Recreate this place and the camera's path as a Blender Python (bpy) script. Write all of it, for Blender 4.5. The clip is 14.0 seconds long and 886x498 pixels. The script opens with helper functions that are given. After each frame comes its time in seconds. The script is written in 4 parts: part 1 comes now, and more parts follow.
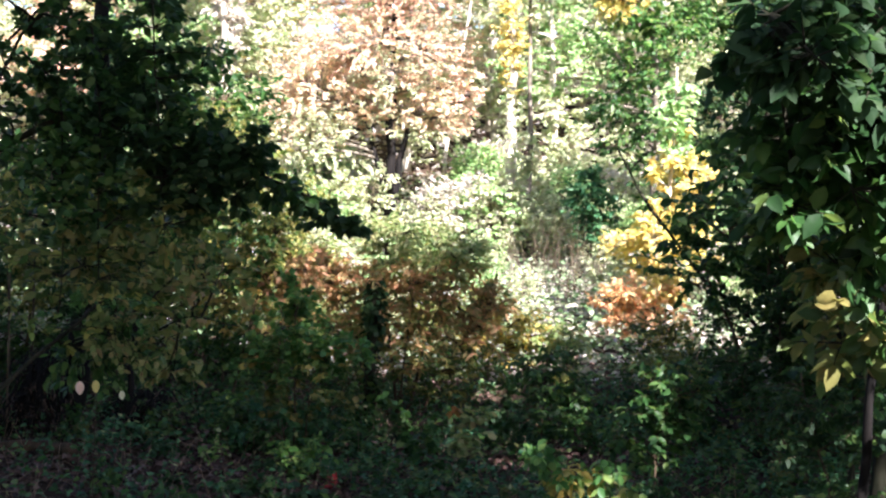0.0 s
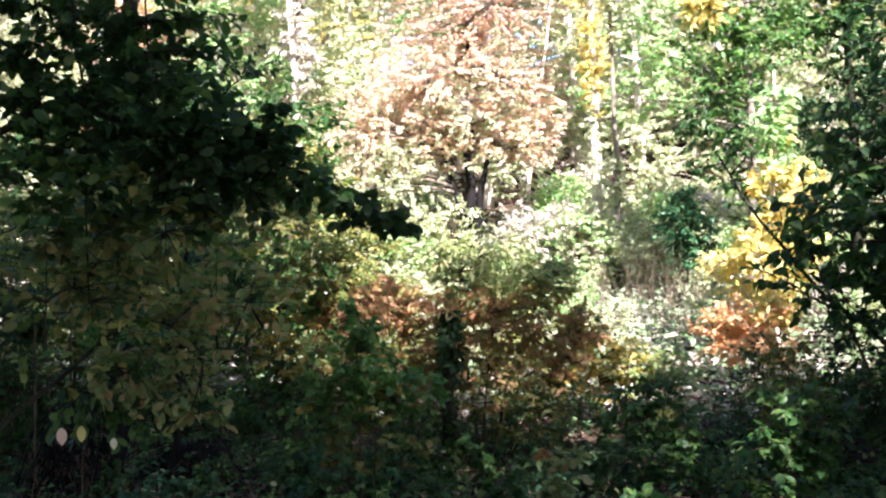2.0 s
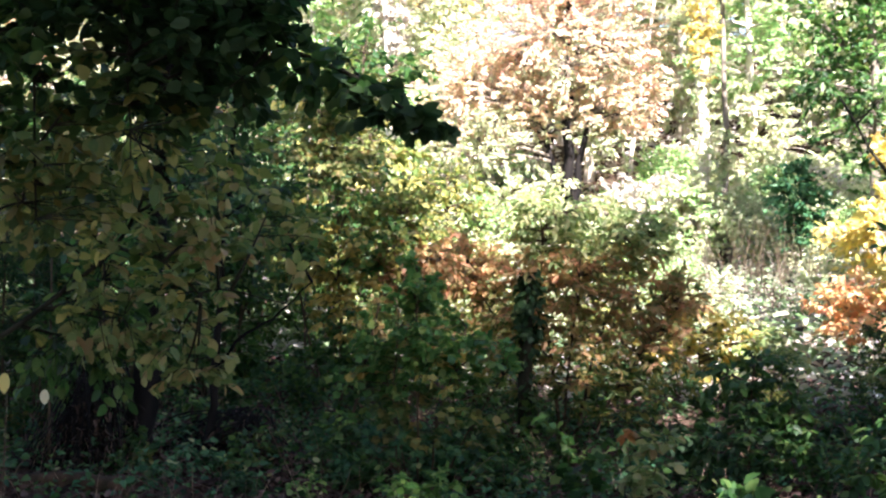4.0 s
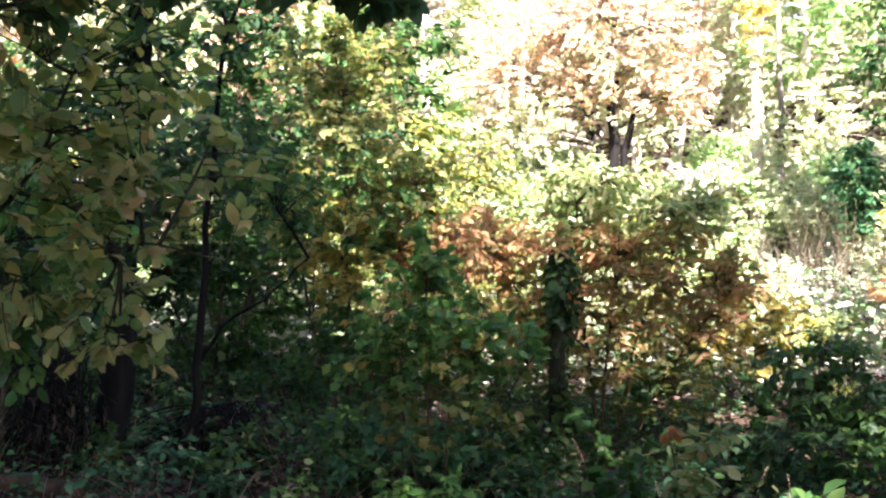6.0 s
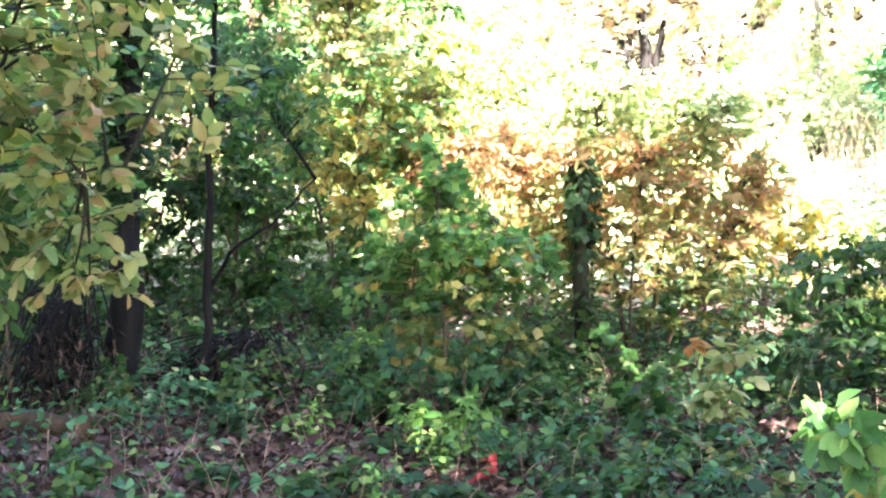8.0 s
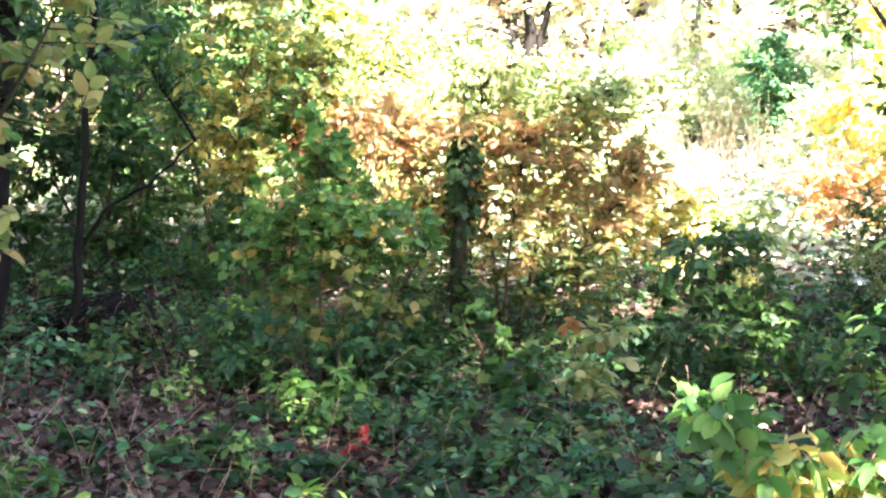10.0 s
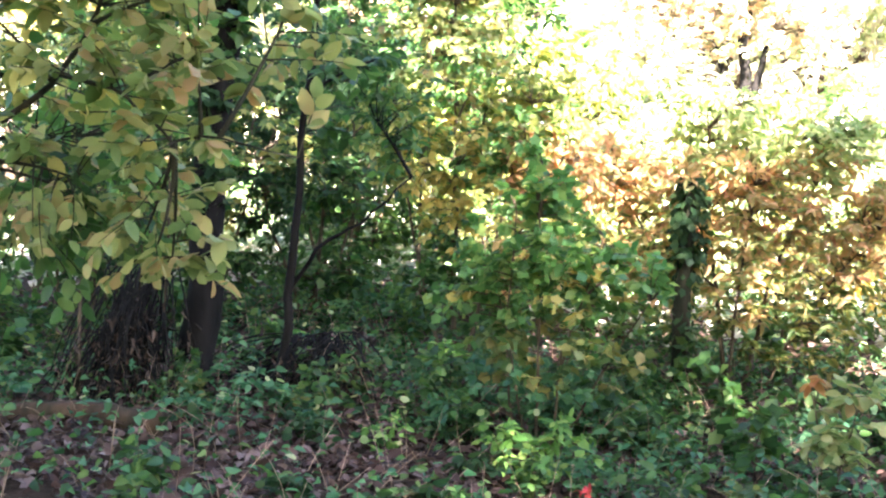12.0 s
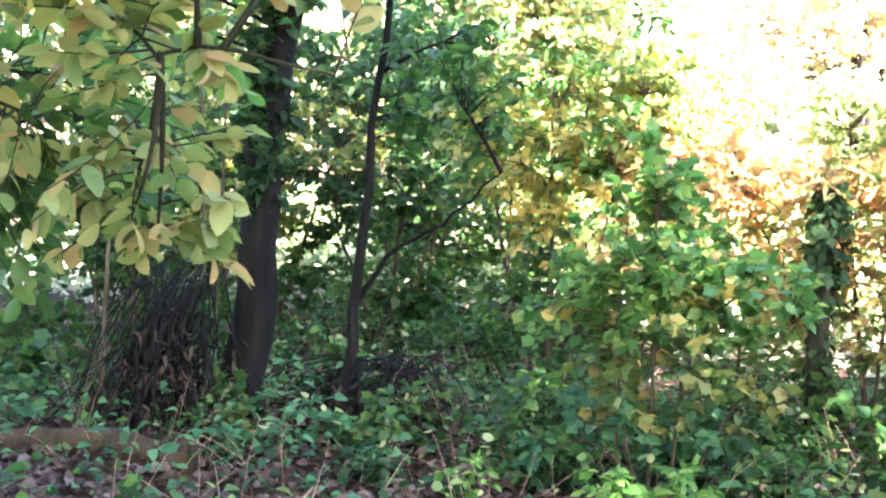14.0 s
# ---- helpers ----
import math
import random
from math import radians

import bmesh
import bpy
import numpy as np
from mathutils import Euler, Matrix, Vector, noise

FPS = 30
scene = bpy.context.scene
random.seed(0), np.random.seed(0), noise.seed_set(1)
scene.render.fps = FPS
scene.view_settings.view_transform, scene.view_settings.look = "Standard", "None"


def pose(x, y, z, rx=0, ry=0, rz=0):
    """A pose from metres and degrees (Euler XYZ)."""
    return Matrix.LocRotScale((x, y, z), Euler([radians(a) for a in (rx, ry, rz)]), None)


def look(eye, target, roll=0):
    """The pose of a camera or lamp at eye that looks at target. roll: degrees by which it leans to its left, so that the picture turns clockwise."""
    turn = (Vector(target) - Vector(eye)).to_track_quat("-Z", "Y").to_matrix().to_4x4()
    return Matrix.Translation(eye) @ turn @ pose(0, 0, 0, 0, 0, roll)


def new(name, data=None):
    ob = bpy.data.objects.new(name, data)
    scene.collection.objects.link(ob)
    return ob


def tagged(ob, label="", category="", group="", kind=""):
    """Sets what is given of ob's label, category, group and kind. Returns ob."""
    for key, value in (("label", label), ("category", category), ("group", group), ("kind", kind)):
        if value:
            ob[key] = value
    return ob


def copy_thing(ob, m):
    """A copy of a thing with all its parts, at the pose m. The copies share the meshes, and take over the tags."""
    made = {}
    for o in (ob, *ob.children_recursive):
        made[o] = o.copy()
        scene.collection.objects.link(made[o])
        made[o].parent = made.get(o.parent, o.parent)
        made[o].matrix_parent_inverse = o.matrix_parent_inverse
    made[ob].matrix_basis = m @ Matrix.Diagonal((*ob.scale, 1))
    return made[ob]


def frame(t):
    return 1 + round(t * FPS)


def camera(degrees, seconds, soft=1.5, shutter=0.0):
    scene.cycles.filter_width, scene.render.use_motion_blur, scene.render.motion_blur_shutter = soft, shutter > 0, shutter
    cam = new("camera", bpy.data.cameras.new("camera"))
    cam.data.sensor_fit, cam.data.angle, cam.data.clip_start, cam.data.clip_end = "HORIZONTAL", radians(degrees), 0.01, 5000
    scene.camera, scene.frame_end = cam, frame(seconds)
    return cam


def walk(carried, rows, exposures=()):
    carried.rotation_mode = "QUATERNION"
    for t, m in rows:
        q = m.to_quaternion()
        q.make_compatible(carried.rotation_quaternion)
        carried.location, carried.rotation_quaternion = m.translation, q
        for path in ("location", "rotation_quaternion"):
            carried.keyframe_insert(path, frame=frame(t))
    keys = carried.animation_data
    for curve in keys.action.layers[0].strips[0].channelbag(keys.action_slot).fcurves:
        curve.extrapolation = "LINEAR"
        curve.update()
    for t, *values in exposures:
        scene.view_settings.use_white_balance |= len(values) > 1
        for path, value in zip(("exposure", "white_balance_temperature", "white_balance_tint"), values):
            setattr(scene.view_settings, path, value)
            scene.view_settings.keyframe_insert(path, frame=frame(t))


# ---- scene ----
cam = camera(38.1, 14.0, soft=2.3)
METRES, EYE, TILT, LEAN, TURN = 6.5, 1.5, 0.0, 0.0, 0.0
ROWS = [
    (0.0, 0.0, 0.0, 0.0, 0.0, 0.0, -0.0),
    (0.5, 0.0018, 0.0688, -0.0124, 0.69, 0.67, -0.96),
    (1.0, 0.0025, 0.1226, -0.0148, 0.98, 3.07, -1.76),
    (1.5, 0.0066, 0.1696, -0.0289, 1.21, 2.24, 2.21),
    (2.0, 0.0145, 0.2238, -0.0334, 4.08, 2.19, 2.44),
    (4.5, 0.0318, 0.4883, -0.0732, 9.28, 1.59, 1.55),
    (5.0, 0.0255, 0.5377, -0.0786, 10.08, 2.06, 2.29),
    (5.5, 0.0331, 0.5883, -0.0891, 10.51, 2.95, 2.55),
    (6.0, 0.0357, 0.6314, -0.0938, 10.96, 1.8, 1.19),
    (6.5, 0.0476, 0.6655, -0.0998, 10.75, 1.85, 2.14),
    (7.0, 0.0547, 0.6814, -0.0999, 10.42, 1.15, 0.93),
    (7.5, 0.0532, 0.6897, -0.1003, 12.87, -1.15, 5.45),
    (8.0, 0.0542, 0.6812, -0.0994, 12.85, -1.65, 3.54),
    (8.5, 0.0524, 0.6834, -0.1005, 8.15, -2.53, 1.94),
    (11.0, 0.041, 0.6856, -0.0999, 8.08, -3.39, -0.02),
    (11.5, 0.0283, 0.7054, -0.1032, 11.4, -3.45, 0.63),
    (12.0, 0.0144, 0.7473, -0.1073, 16.16, -0.85, -0.33),
    (12.5, -0.0075, 0.7894, -0.1107, 17.34, -0.46, -2.42),
    (13.0, -0.0238, 0.8291, -0.1127, 18.07, -0.37, 0.99),
    (13.5, -0.0266, 0.8686, -0.1168, 19.23, -0.38, 1.21),
    (14.0, -0.0421, 0.9243, -0.1308, 20.06, 0.69, -1.39),
]
EXPOSURES = [(0.0, 2.7, 6200, 20), (2.0, 2.7, 6200, 22), (4.5, 3.08, 6350, 22), (5.5, 3.18, 6450, 22), (6.5, 3.6, 6550, 21), (7.0, 3.7, 6650, 21), (7.5, 4.77, 6610, 18), (8.0, 5.32, 6610, 18), (8.5, 4.82, 6710, 18), (11.0, 5.02, 6810, 18), (12.5, 5.22, 6750, 16), (13.5, 5.32, 6700, 14), (14.0, 5.72, 6650, 14)]
walk(cam, [(t, pose(0, 0, EYE, TILT, LEAN, TURN) @ pose(METRES * x, METRES * y, METRES * z, 90 + pitch, roll, yaw)) for t, x, y, z, yaw, pitch, roll in ROWS], EXPOSURES)

# ---- sky and sun ----
SUN_EL, SUN_AZ = 40.0, 153.0   # degrees; azimuth clockwise from the +y axis
world = bpy.data.worlds.new("sky")
scene.world = world
world.use_nodes = True
wn = world.node_tree
sky = wn.nodes.new("ShaderNodeTexSky")
sky.sky_type, sky.sun_disc = "NISHITA", False
sky.sun_elevation, sky.sun_rotation = radians(SUN_EL), radians(SUN_AZ)
background = next(n for n in wn.nodes if n.type == "BACKGROUND")
background.inputs["Strength"].default_value = 0.055
wn.links.new(sky.outputs["Color"], background.inputs["Color"])
to_sun = Vector((math.sin(radians(SUN_AZ)) * math.cos(radians(SUN_EL)), math.cos(radians(SUN_AZ)) * math.cos(radians(SUN_EL)), math.sin(radians(SUN_EL))))
sun_data = bpy.data.lights.new("sun", "SUN")
sun_data.energy, sun_data.angle, sun_data.color = 5.0, radians(0.5), (1.0, 0.96, 0.9)
sun = new("sun", sun_data)
sun.matrix_world = look(to_sun * 60, (0, 0, 0))


# ---- materials ----
def node_material(name):
    m = bpy.data.materials.new(name)
    m.use_nodes = True
    nodes, links = m.node_tree.nodes, m.node_tree.links
    return m, nodes, links, nodes["Principled BSDF"], nodes["Material Output"]


def ramp_node(nodes, colours):
    r = nodes.new("ShaderNodeValToRGB")
    e = r.color_ramp.elements
    while len(e) < len(colours):
        e.new(0.5)
    for i, c in enumerate(colours):
        e[i].position = i / max(1, len(colours) - 1)
        e[i].color = (*c, 1)
    return r


def leaf_material(name, colours, single=False, gloss=0.42, see=0.36, shine=0.4):
    """A leaf: its own colour out of the palette, blotches, fine relief, and light that shines through."""
    m, nodes, links, bsdf, out = node_material(name)
    if single:
        rnd = nodes.new("ShaderNodeObjectInfo").outputs["Random"]
    else:
        rnd = nodes.new("ShaderNodeNewGeometry").outputs["Random Per Island"]
    coord = nodes.new("ShaderNodeTexCoord")
    blotch = nodes.new("ShaderNodeTexNoise")
    blotch.inputs["Scale"].default_value, blotch.inputs["Detail"].default_value = (5.0 if single else 28.0), 4
    links.new(coord.outputs["Object"], blotch.inputs["Vector"])
    add = nodes.new("ShaderNodeMath")
    add.operation = "MULTIPLY_ADD"
    links.new(blotch.outputs["Fac"], add.inputs[0])
    add.inputs[1].default_value = 0.36
    shift = nodes.new("ShaderNodeMath")
    shift.operation = "SUBTRACT"
    links.new(rnd, shift.inputs[0])
    shift.inputs[1].default_value = 0.18
    links.new(shift.outputs[0], add.inputs[2])
    ramp = ramp_node(nodes, colours)
    links.new(add.outputs[0], ramp.inputs["Fac"])
    links.new(ramp.outputs["Color"], bsdf.inputs["Base Color"])
    bsdf.inputs["Roughness"].default_value = gloss
    bsdf.inputs["Specular IOR Level"].default_value = shine
    bump = nodes.new("ShaderNodeBump")
    bump.inputs["Strength"].default_value, bump.inputs["Distance"].default_value = 0.3, 0.01
    links.new(blotch.outputs["Fac"], bump.inputs["Height"])
    links.new(bump.outputs["Normal"], bsdf.inputs["Normal"])
    trans = nodes.new("ShaderNodeBsdfTranslucent")
    bright = nodes.new("ShaderNodeMixRGB")
    bright.blend_type, bright.inputs["Fac"].default_value = "MULTIPLY", 1.0
    bright.inputs["Color2"].default_value = (1.0, 1.0, 0.78, 1)
    links.new(ramp.outputs["Color"], bright.inputs["Color1"])
    links.new(bright.outputs["Color"], trans.inputs["Color"])
    mix = nodes.new("ShaderNodeMixShader")
    mix.inputs["Fac"].default_value = see
    links.new(bsdf.outputs[0], mix.inputs[1])
    links.new(trans.outputs[0], mix.inputs[2])
    links.new(mix.outputs[0], out.inputs["Surface"])
    return m


def bark_material(name, dark, light, scale=14.0, moss=0.0):
    m, nodes, links, bsdf, out = node_material(name)
    coord = nodes.new("ShaderNodeTexCoord")
    stretch = nodes.new("ShaderNodeMapping")
    stretch.inputs["Scale"].default_value = (1, 1, 0.22)
    links.new(coord.outputs["Object"], stretch.inputs["Vector"])
    ridge = nodes.new("ShaderNodeTexNoise")
    ridge.inputs["Scale"].default_value, ridge.inputs["Detail"].default_value = scale, 8
    links.new(stretch.outputs[0], ridge.inputs["Vector"])
    ramp = ramp_node(nodes, [dark, dark, light, light])
    links.new(ridge.outputs["Fac"], ramp.inputs["Fac"])
    colour = ramp.outputs["Color"]
    patch = nodes.new("ShaderNodeTexNoise")
    patch.inputs["Scale"].default_value = 2.2
    links.new(coord.outputs["Object"], patch.inputs["Vector"])
    tint = nodes.new("ShaderNodeMixRGB")
    tint.inputs["Color2"].default_value = (0.07, 0.1, 0.04, 1)
    scale_moss = nodes.new("ShaderNodeMath")
    scale_moss.operation = "MULTIPLY"
    scale_moss.inputs[1].default_value = moss
    links.new(patch.outputs["Fac"], scale_moss.inputs[0])
    links.new(scale_moss.outputs[0], tint.inputs["Fac"])
    links.new(colour, tint.inputs["Color1"])
    links.new(tint.outputs["Color"], bsdf.inputs["Base Color"])
    bsdf.inputs["Roughness"].default_value = 0.9
    bsdf.inputs["Specular IOR Level"].default_value = 0.15
    bump = nodes.new("ShaderNodeBump")
    bump.inputs["Strength"].default_value, bump.inputs["Distance"].default_value = 0.8, 0.02
    links.new(ridge.outputs["Fac"], bump.inputs["Height"])
    links.new(bump.outputs["Normal"], bsdf.inputs["Normal"])
    return m


def ground_material():
    m, nodes, links, bsdf, out = node_material("forest_soil")
    coord = nodes.new("ShaderNodeTexCoord")
    big = nodes.new("ShaderNodeTexNoise")
    big.inputs["Scale"].default_value, big.inputs["Detail"].default_value = 0.6, 5
    fine = nodes.new("ShaderNodeTexVoronoi")
    fine.inputs["Scale"].default_value = 26
    grain = nodes.new("ShaderNodeTexNoise")
    grain.inputs["Scale"].default_value, grain.inputs["Detail"].default_value = 60, 6
    for n in (big, fine, grain):
        links.new(coord.outputs["Object"], n.inputs["Vector"])
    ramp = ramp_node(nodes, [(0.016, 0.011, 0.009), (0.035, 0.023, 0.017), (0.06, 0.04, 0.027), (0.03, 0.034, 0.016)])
    mixer = nodes.new("ShaderNodeMixRGB")
    mixer.inputs["Fac"].default_value = 0.45
    links.new(big.outputs["Fac"], mixer.inputs["Color1"])
    links.new(fine.outputs["Color"], mixer.inputs["Color2"])
    links.new(mixer.outputs["Color"], ramp.inputs["Fac"])
    links.new(ramp.outputs["Color"], bsdf.inputs["Base Color"])
    bsdf.inputs["Roughness"].default_value = 0.95
    bsdf.inputs["Specular IOR Level"].default_value = 0.08
    bump = nodes.new("ShaderNodeBump")
    bump.inputs["Strength"].default_value, bump.inputs["Distance"].default_value = 0.7, 0.03
    links.new(grain.outputs["Fac"], bump.inputs["Height"])
    links.new(bump.outputs["Normal"], bsdf.inputs["Normal"])
    return m


PALETTES = {
    "green": [(0.02, 0.055, 0.016), (0.035, 0.1, 0.024), (0.06, 0.15, 0.03), (0.13, 0.2, 0.04)],
    "mid_green": [(0.045, 0.13, 0.03), (0.08, 0.2, 0.045), (0.12, 0.27, 0.055), (0.24, 0.32, 0.06)],
    "olive_green": [(0.04, 0.09, 0.02), (0.08, 0.14, 0.03), (0.16, 0.19, 0.04), (0.3, 0.25, 0.05)],
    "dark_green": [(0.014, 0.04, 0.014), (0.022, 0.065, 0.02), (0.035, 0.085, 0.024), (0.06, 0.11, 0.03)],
    "blue_green": [(0.03, 0.1, 0.05), (0.05, 0.16, 0.07), (0.09, 0.22, 0.09), (0.12, 0.26, 0.1)],
    "fresh_green": [(0.06, 0.16, 0.03), (0.12, 0.26, 0.045), (0.2, 0.36, 0.07), (0.32, 0.42, 0.08)],
    "pale_green": [(0.14, 0.22, 0.06), (0.25, 0.34, 0.1), (0.38, 0.43, 0.15), (0.5, 0.46, 0.18)],
    "yellow": [(0.16, 0.18, 0.03), (0.36, 0.32, 0.05), (0.5, 0.4, 0.06), (0.6, 0.4, 0.07)],
    "yellow_green": [(0.06, 0.12, 0.022), (0.16, 0.22, 0.035), (0.32, 0.33, 0.06), (0.5, 0.42, 0.08)],
    "olive_yellow": [(0.09, 0.16, 0.035), (0.18, 0.25, 0.06), (0.27, 0.31, 0.08), (0.36, 0.35, 0.1), (0.44, 0.29, 0.11)],
    "orange": [(0.14, 0.13, 0.03), (0.32, 0.19, 0.04), (0.46, 0.2, 0.05), (0.5, 0.16, 0.05)],
    "orange_brown": [(0.22, 0.22, 0.06), (0.42, 0.31, 0.1), (0.58, 0.35, 0.14), (0.62, 0.29, 0.13)],
    "russet_mix": [(0.1, 0.19, 0.04), (0.26, 0.3, 0.07), (0.42, 0.37, 0.1), (0.56, 0.38, 0.13), (0.46, 0.25, 0.1)],
    # apricot, salmon and the slope tones are lightened to carry strong sunlight in the colour
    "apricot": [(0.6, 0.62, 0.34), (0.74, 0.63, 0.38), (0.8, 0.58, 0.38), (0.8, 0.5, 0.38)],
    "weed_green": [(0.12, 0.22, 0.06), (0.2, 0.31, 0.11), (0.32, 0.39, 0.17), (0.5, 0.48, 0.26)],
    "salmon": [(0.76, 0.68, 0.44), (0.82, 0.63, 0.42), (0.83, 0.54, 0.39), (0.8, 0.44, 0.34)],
    "sunlit_green": [(0.3, 0.38, 0.12), (0.42, 0.5, 0.2), (0.56, 0.58, 0.26), (0.66, 0.6, 0.3)],
    "sunlit_fresh": [(0.16, 0.32, 0.08), (0.26, 0.46, 0.12), (0.38, 0.55, 0.16), (0.55, 0.6, 0.18)],
    "sunlit_yellow": [(0.44, 0.42, 0.08), (0.62, 0.55, 0.12), (0.72, 0.6, 0.14), (0.75, 0.52, 0.14)],
    "sunlit_orange": [(0.6, 0.5, 0.2), (0.72, 0.52, 0.22), (0.78, 0.46, 0.2), (0.76, 0.36, 0.17)],
    "dark_litter": [(0.012, 0.009, 0.006), (0.035, 0.024, 0.015), (0.055, 0.036, 0.022), (0.09, 0.06, 0.036)],
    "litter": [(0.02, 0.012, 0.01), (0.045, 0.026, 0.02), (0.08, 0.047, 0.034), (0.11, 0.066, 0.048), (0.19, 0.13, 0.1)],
    "red": [(0.18, 0.02, 0.025), (0.3, 0.03, 0.03), (0.36, 0.06, 0.05)],
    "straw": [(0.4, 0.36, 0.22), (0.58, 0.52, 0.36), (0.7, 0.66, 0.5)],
}
SLOPE_PALETTES = ("salmon", "apricot", "weed_green", "sunlit_green", "sunlit_yellow", "sunlit_fresh", "straw", "sunlit_orange")
MATS = {}


def leaf_mat(palette, single=False):
    key = (palette, single)
    if key not in MATS:
        # the higher blue lift whitens slope leaves as if overexposed by the sun
        pale = 0.25 if palette in ("sunlit_green", "sunlit_fresh", "weed_green", "straw") else 0.12
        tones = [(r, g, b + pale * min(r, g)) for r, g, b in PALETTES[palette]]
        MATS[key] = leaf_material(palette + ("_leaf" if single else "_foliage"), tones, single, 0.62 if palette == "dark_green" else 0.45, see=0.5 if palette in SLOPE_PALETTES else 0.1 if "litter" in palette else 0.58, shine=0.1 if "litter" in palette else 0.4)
    return MATS[key]


BARK_DARK = bark_material("dark_bark", (0.006, 0.005, 0.004), (0.03, 0.023, 0.018), 16, 0.2)
# darker copy of the dark bark, with the shade on trunks put into its colour
BARK_SHADED = bark_material("shaded_bark", (0.002, 0.002, 0.002), (0.011, 0.009, 0.008), 14, 0.0)
BARK_GREY = bark_material("grey_bark", (0.09, 0.075, 0.06), (0.26, 0.22, 0.18), 12, 0.15)
BARK_PALE = bark_material("pale_bark", (0.3, 0.26, 0.2), (0.62, 0.56, 0.48), 9, 0.05)
BARK_TWIG = bark_material("twig_bark", (0.03, 0.022, 0.015), (0.12, 0.085, 0.055), 30, 0.1)
WOOD_ROT = bark_material("rotten_wood", (0.018, 0.009, 0.007), (0.075, 0.036, 0.024), 18, 0.2)
WOOD_RAW = bark_material("bare_wood", (0.2, 0.13, 0.09), (0.4, 0.28, 0.2), 20, 0.0)
SOIL = ground_material()


# ---- the lie of the land ----
LAND_Y = [-60, -12, 0, 5, 7.5, 10.5, 13.5, 17, 20, 24, 28, 32, 60, 90, 160]
LAND_Z = [2.2, 0.5, 0.0, -0.66, -0.72, -0.62, -0.45, -0.1, 0.2, 0.6, 1.1, 1.9, 11.5, 15.5, 17.0]


def land(x, y):
    z = np.interp(y, LAND_Y, LAND_Z)
    left = np.clip((-x - 0.9) / 2.3, 0, 1) * np.clip((y - 5) / 4, 0, 1) * np.clip((26 - y) / 9, 0, 1)
    z = z + 0.42 * left + 0.02 * np.clip(np.abs(x) - 8, 0, 40)
    return z + 0.035 * np.sin(1.9 * x + 0.7 * y) * np.cos(1.3 * y - 0.5 * x) + 0.02 * np.sin(5.1 * x) * np.sin(4.3 * y + 1)


# ---- mesh tools ----
class Shape:
    """Gathers vertices and faces for one mesh."""

    def __init__(self):
        self.v, self.f, self.n = [], [], 0

    def add(self, verts, faces):
        self.v.append(np.asarray(verts, float).reshape(-1, 3))
        self.f += [tuple(i + self.n for i in f) for f in faces]
        self.n += len(self.v[-1])

    def tube(self, pts, radii, sides=6, rough=0.0, rng=None):
        pts = np.asarray(pts, float)
        k = len(pts)
        tang = np.gradient(pts, axis=0)
        tang /= np.linalg.norm(tang, axis=1)[:, None] + 1e-9
        ref = np.array([1.0, 0.13, 0]) if abs(tang[0][0]) < 0.8 else np.array([0, 1.0, 0.1])
        a = np.cross(tang, ref)
        a /= np.linalg.norm(a, axis=1)[:, None] + 1e-9
        b = np.cross(tang, a)
        ang = np.linspace(0, 2 * math.pi, sides, endpoint=False)
        r = np.repeat(np.asarray(radii, float)[:, None], sides, axis=1)
        if rough and rng is not None:
            r = r * (1 + rough * rng.uniform(-1, 1, r.shape))
        ring = pts[:, None, :] + r[..., None] * (np.cos(ang)[None, :, None] * a[:, None, :] + np.sin(ang)[None, :, None] * b[:, None, :])
        faces = []
        for i in range(k - 1):
            for j in range(sides):
                j2 = (j + 1) % sides
                faces.append((i * sides + j, i * sides + j2, (i + 1) * sides + j2, (i + 1) * sides + j))
        faces.append(tuple(range(sides - 1, -1, -1)))
        faces.append(tuple((k - 1) * sides + j for j in range(sides)))
        self.add(ring, faces)

    def mesh(self, name, material, smooth=True):
        me = bpy.data.meshes.new(name)
        me.from_pydata(np.concatenate(self.v).tolist() if self.v else [], [], self.f)
        me.materials.append(material)
        if smooth:
            me.polygons.foreach_set("use_smooth", [True] * len(me.polygons))
        me.update()
        return me


def part(name, mesh, parent, label=""):
    ob = new(name, mesh)
    ob.parent = parent
    return tagged(ob, label)


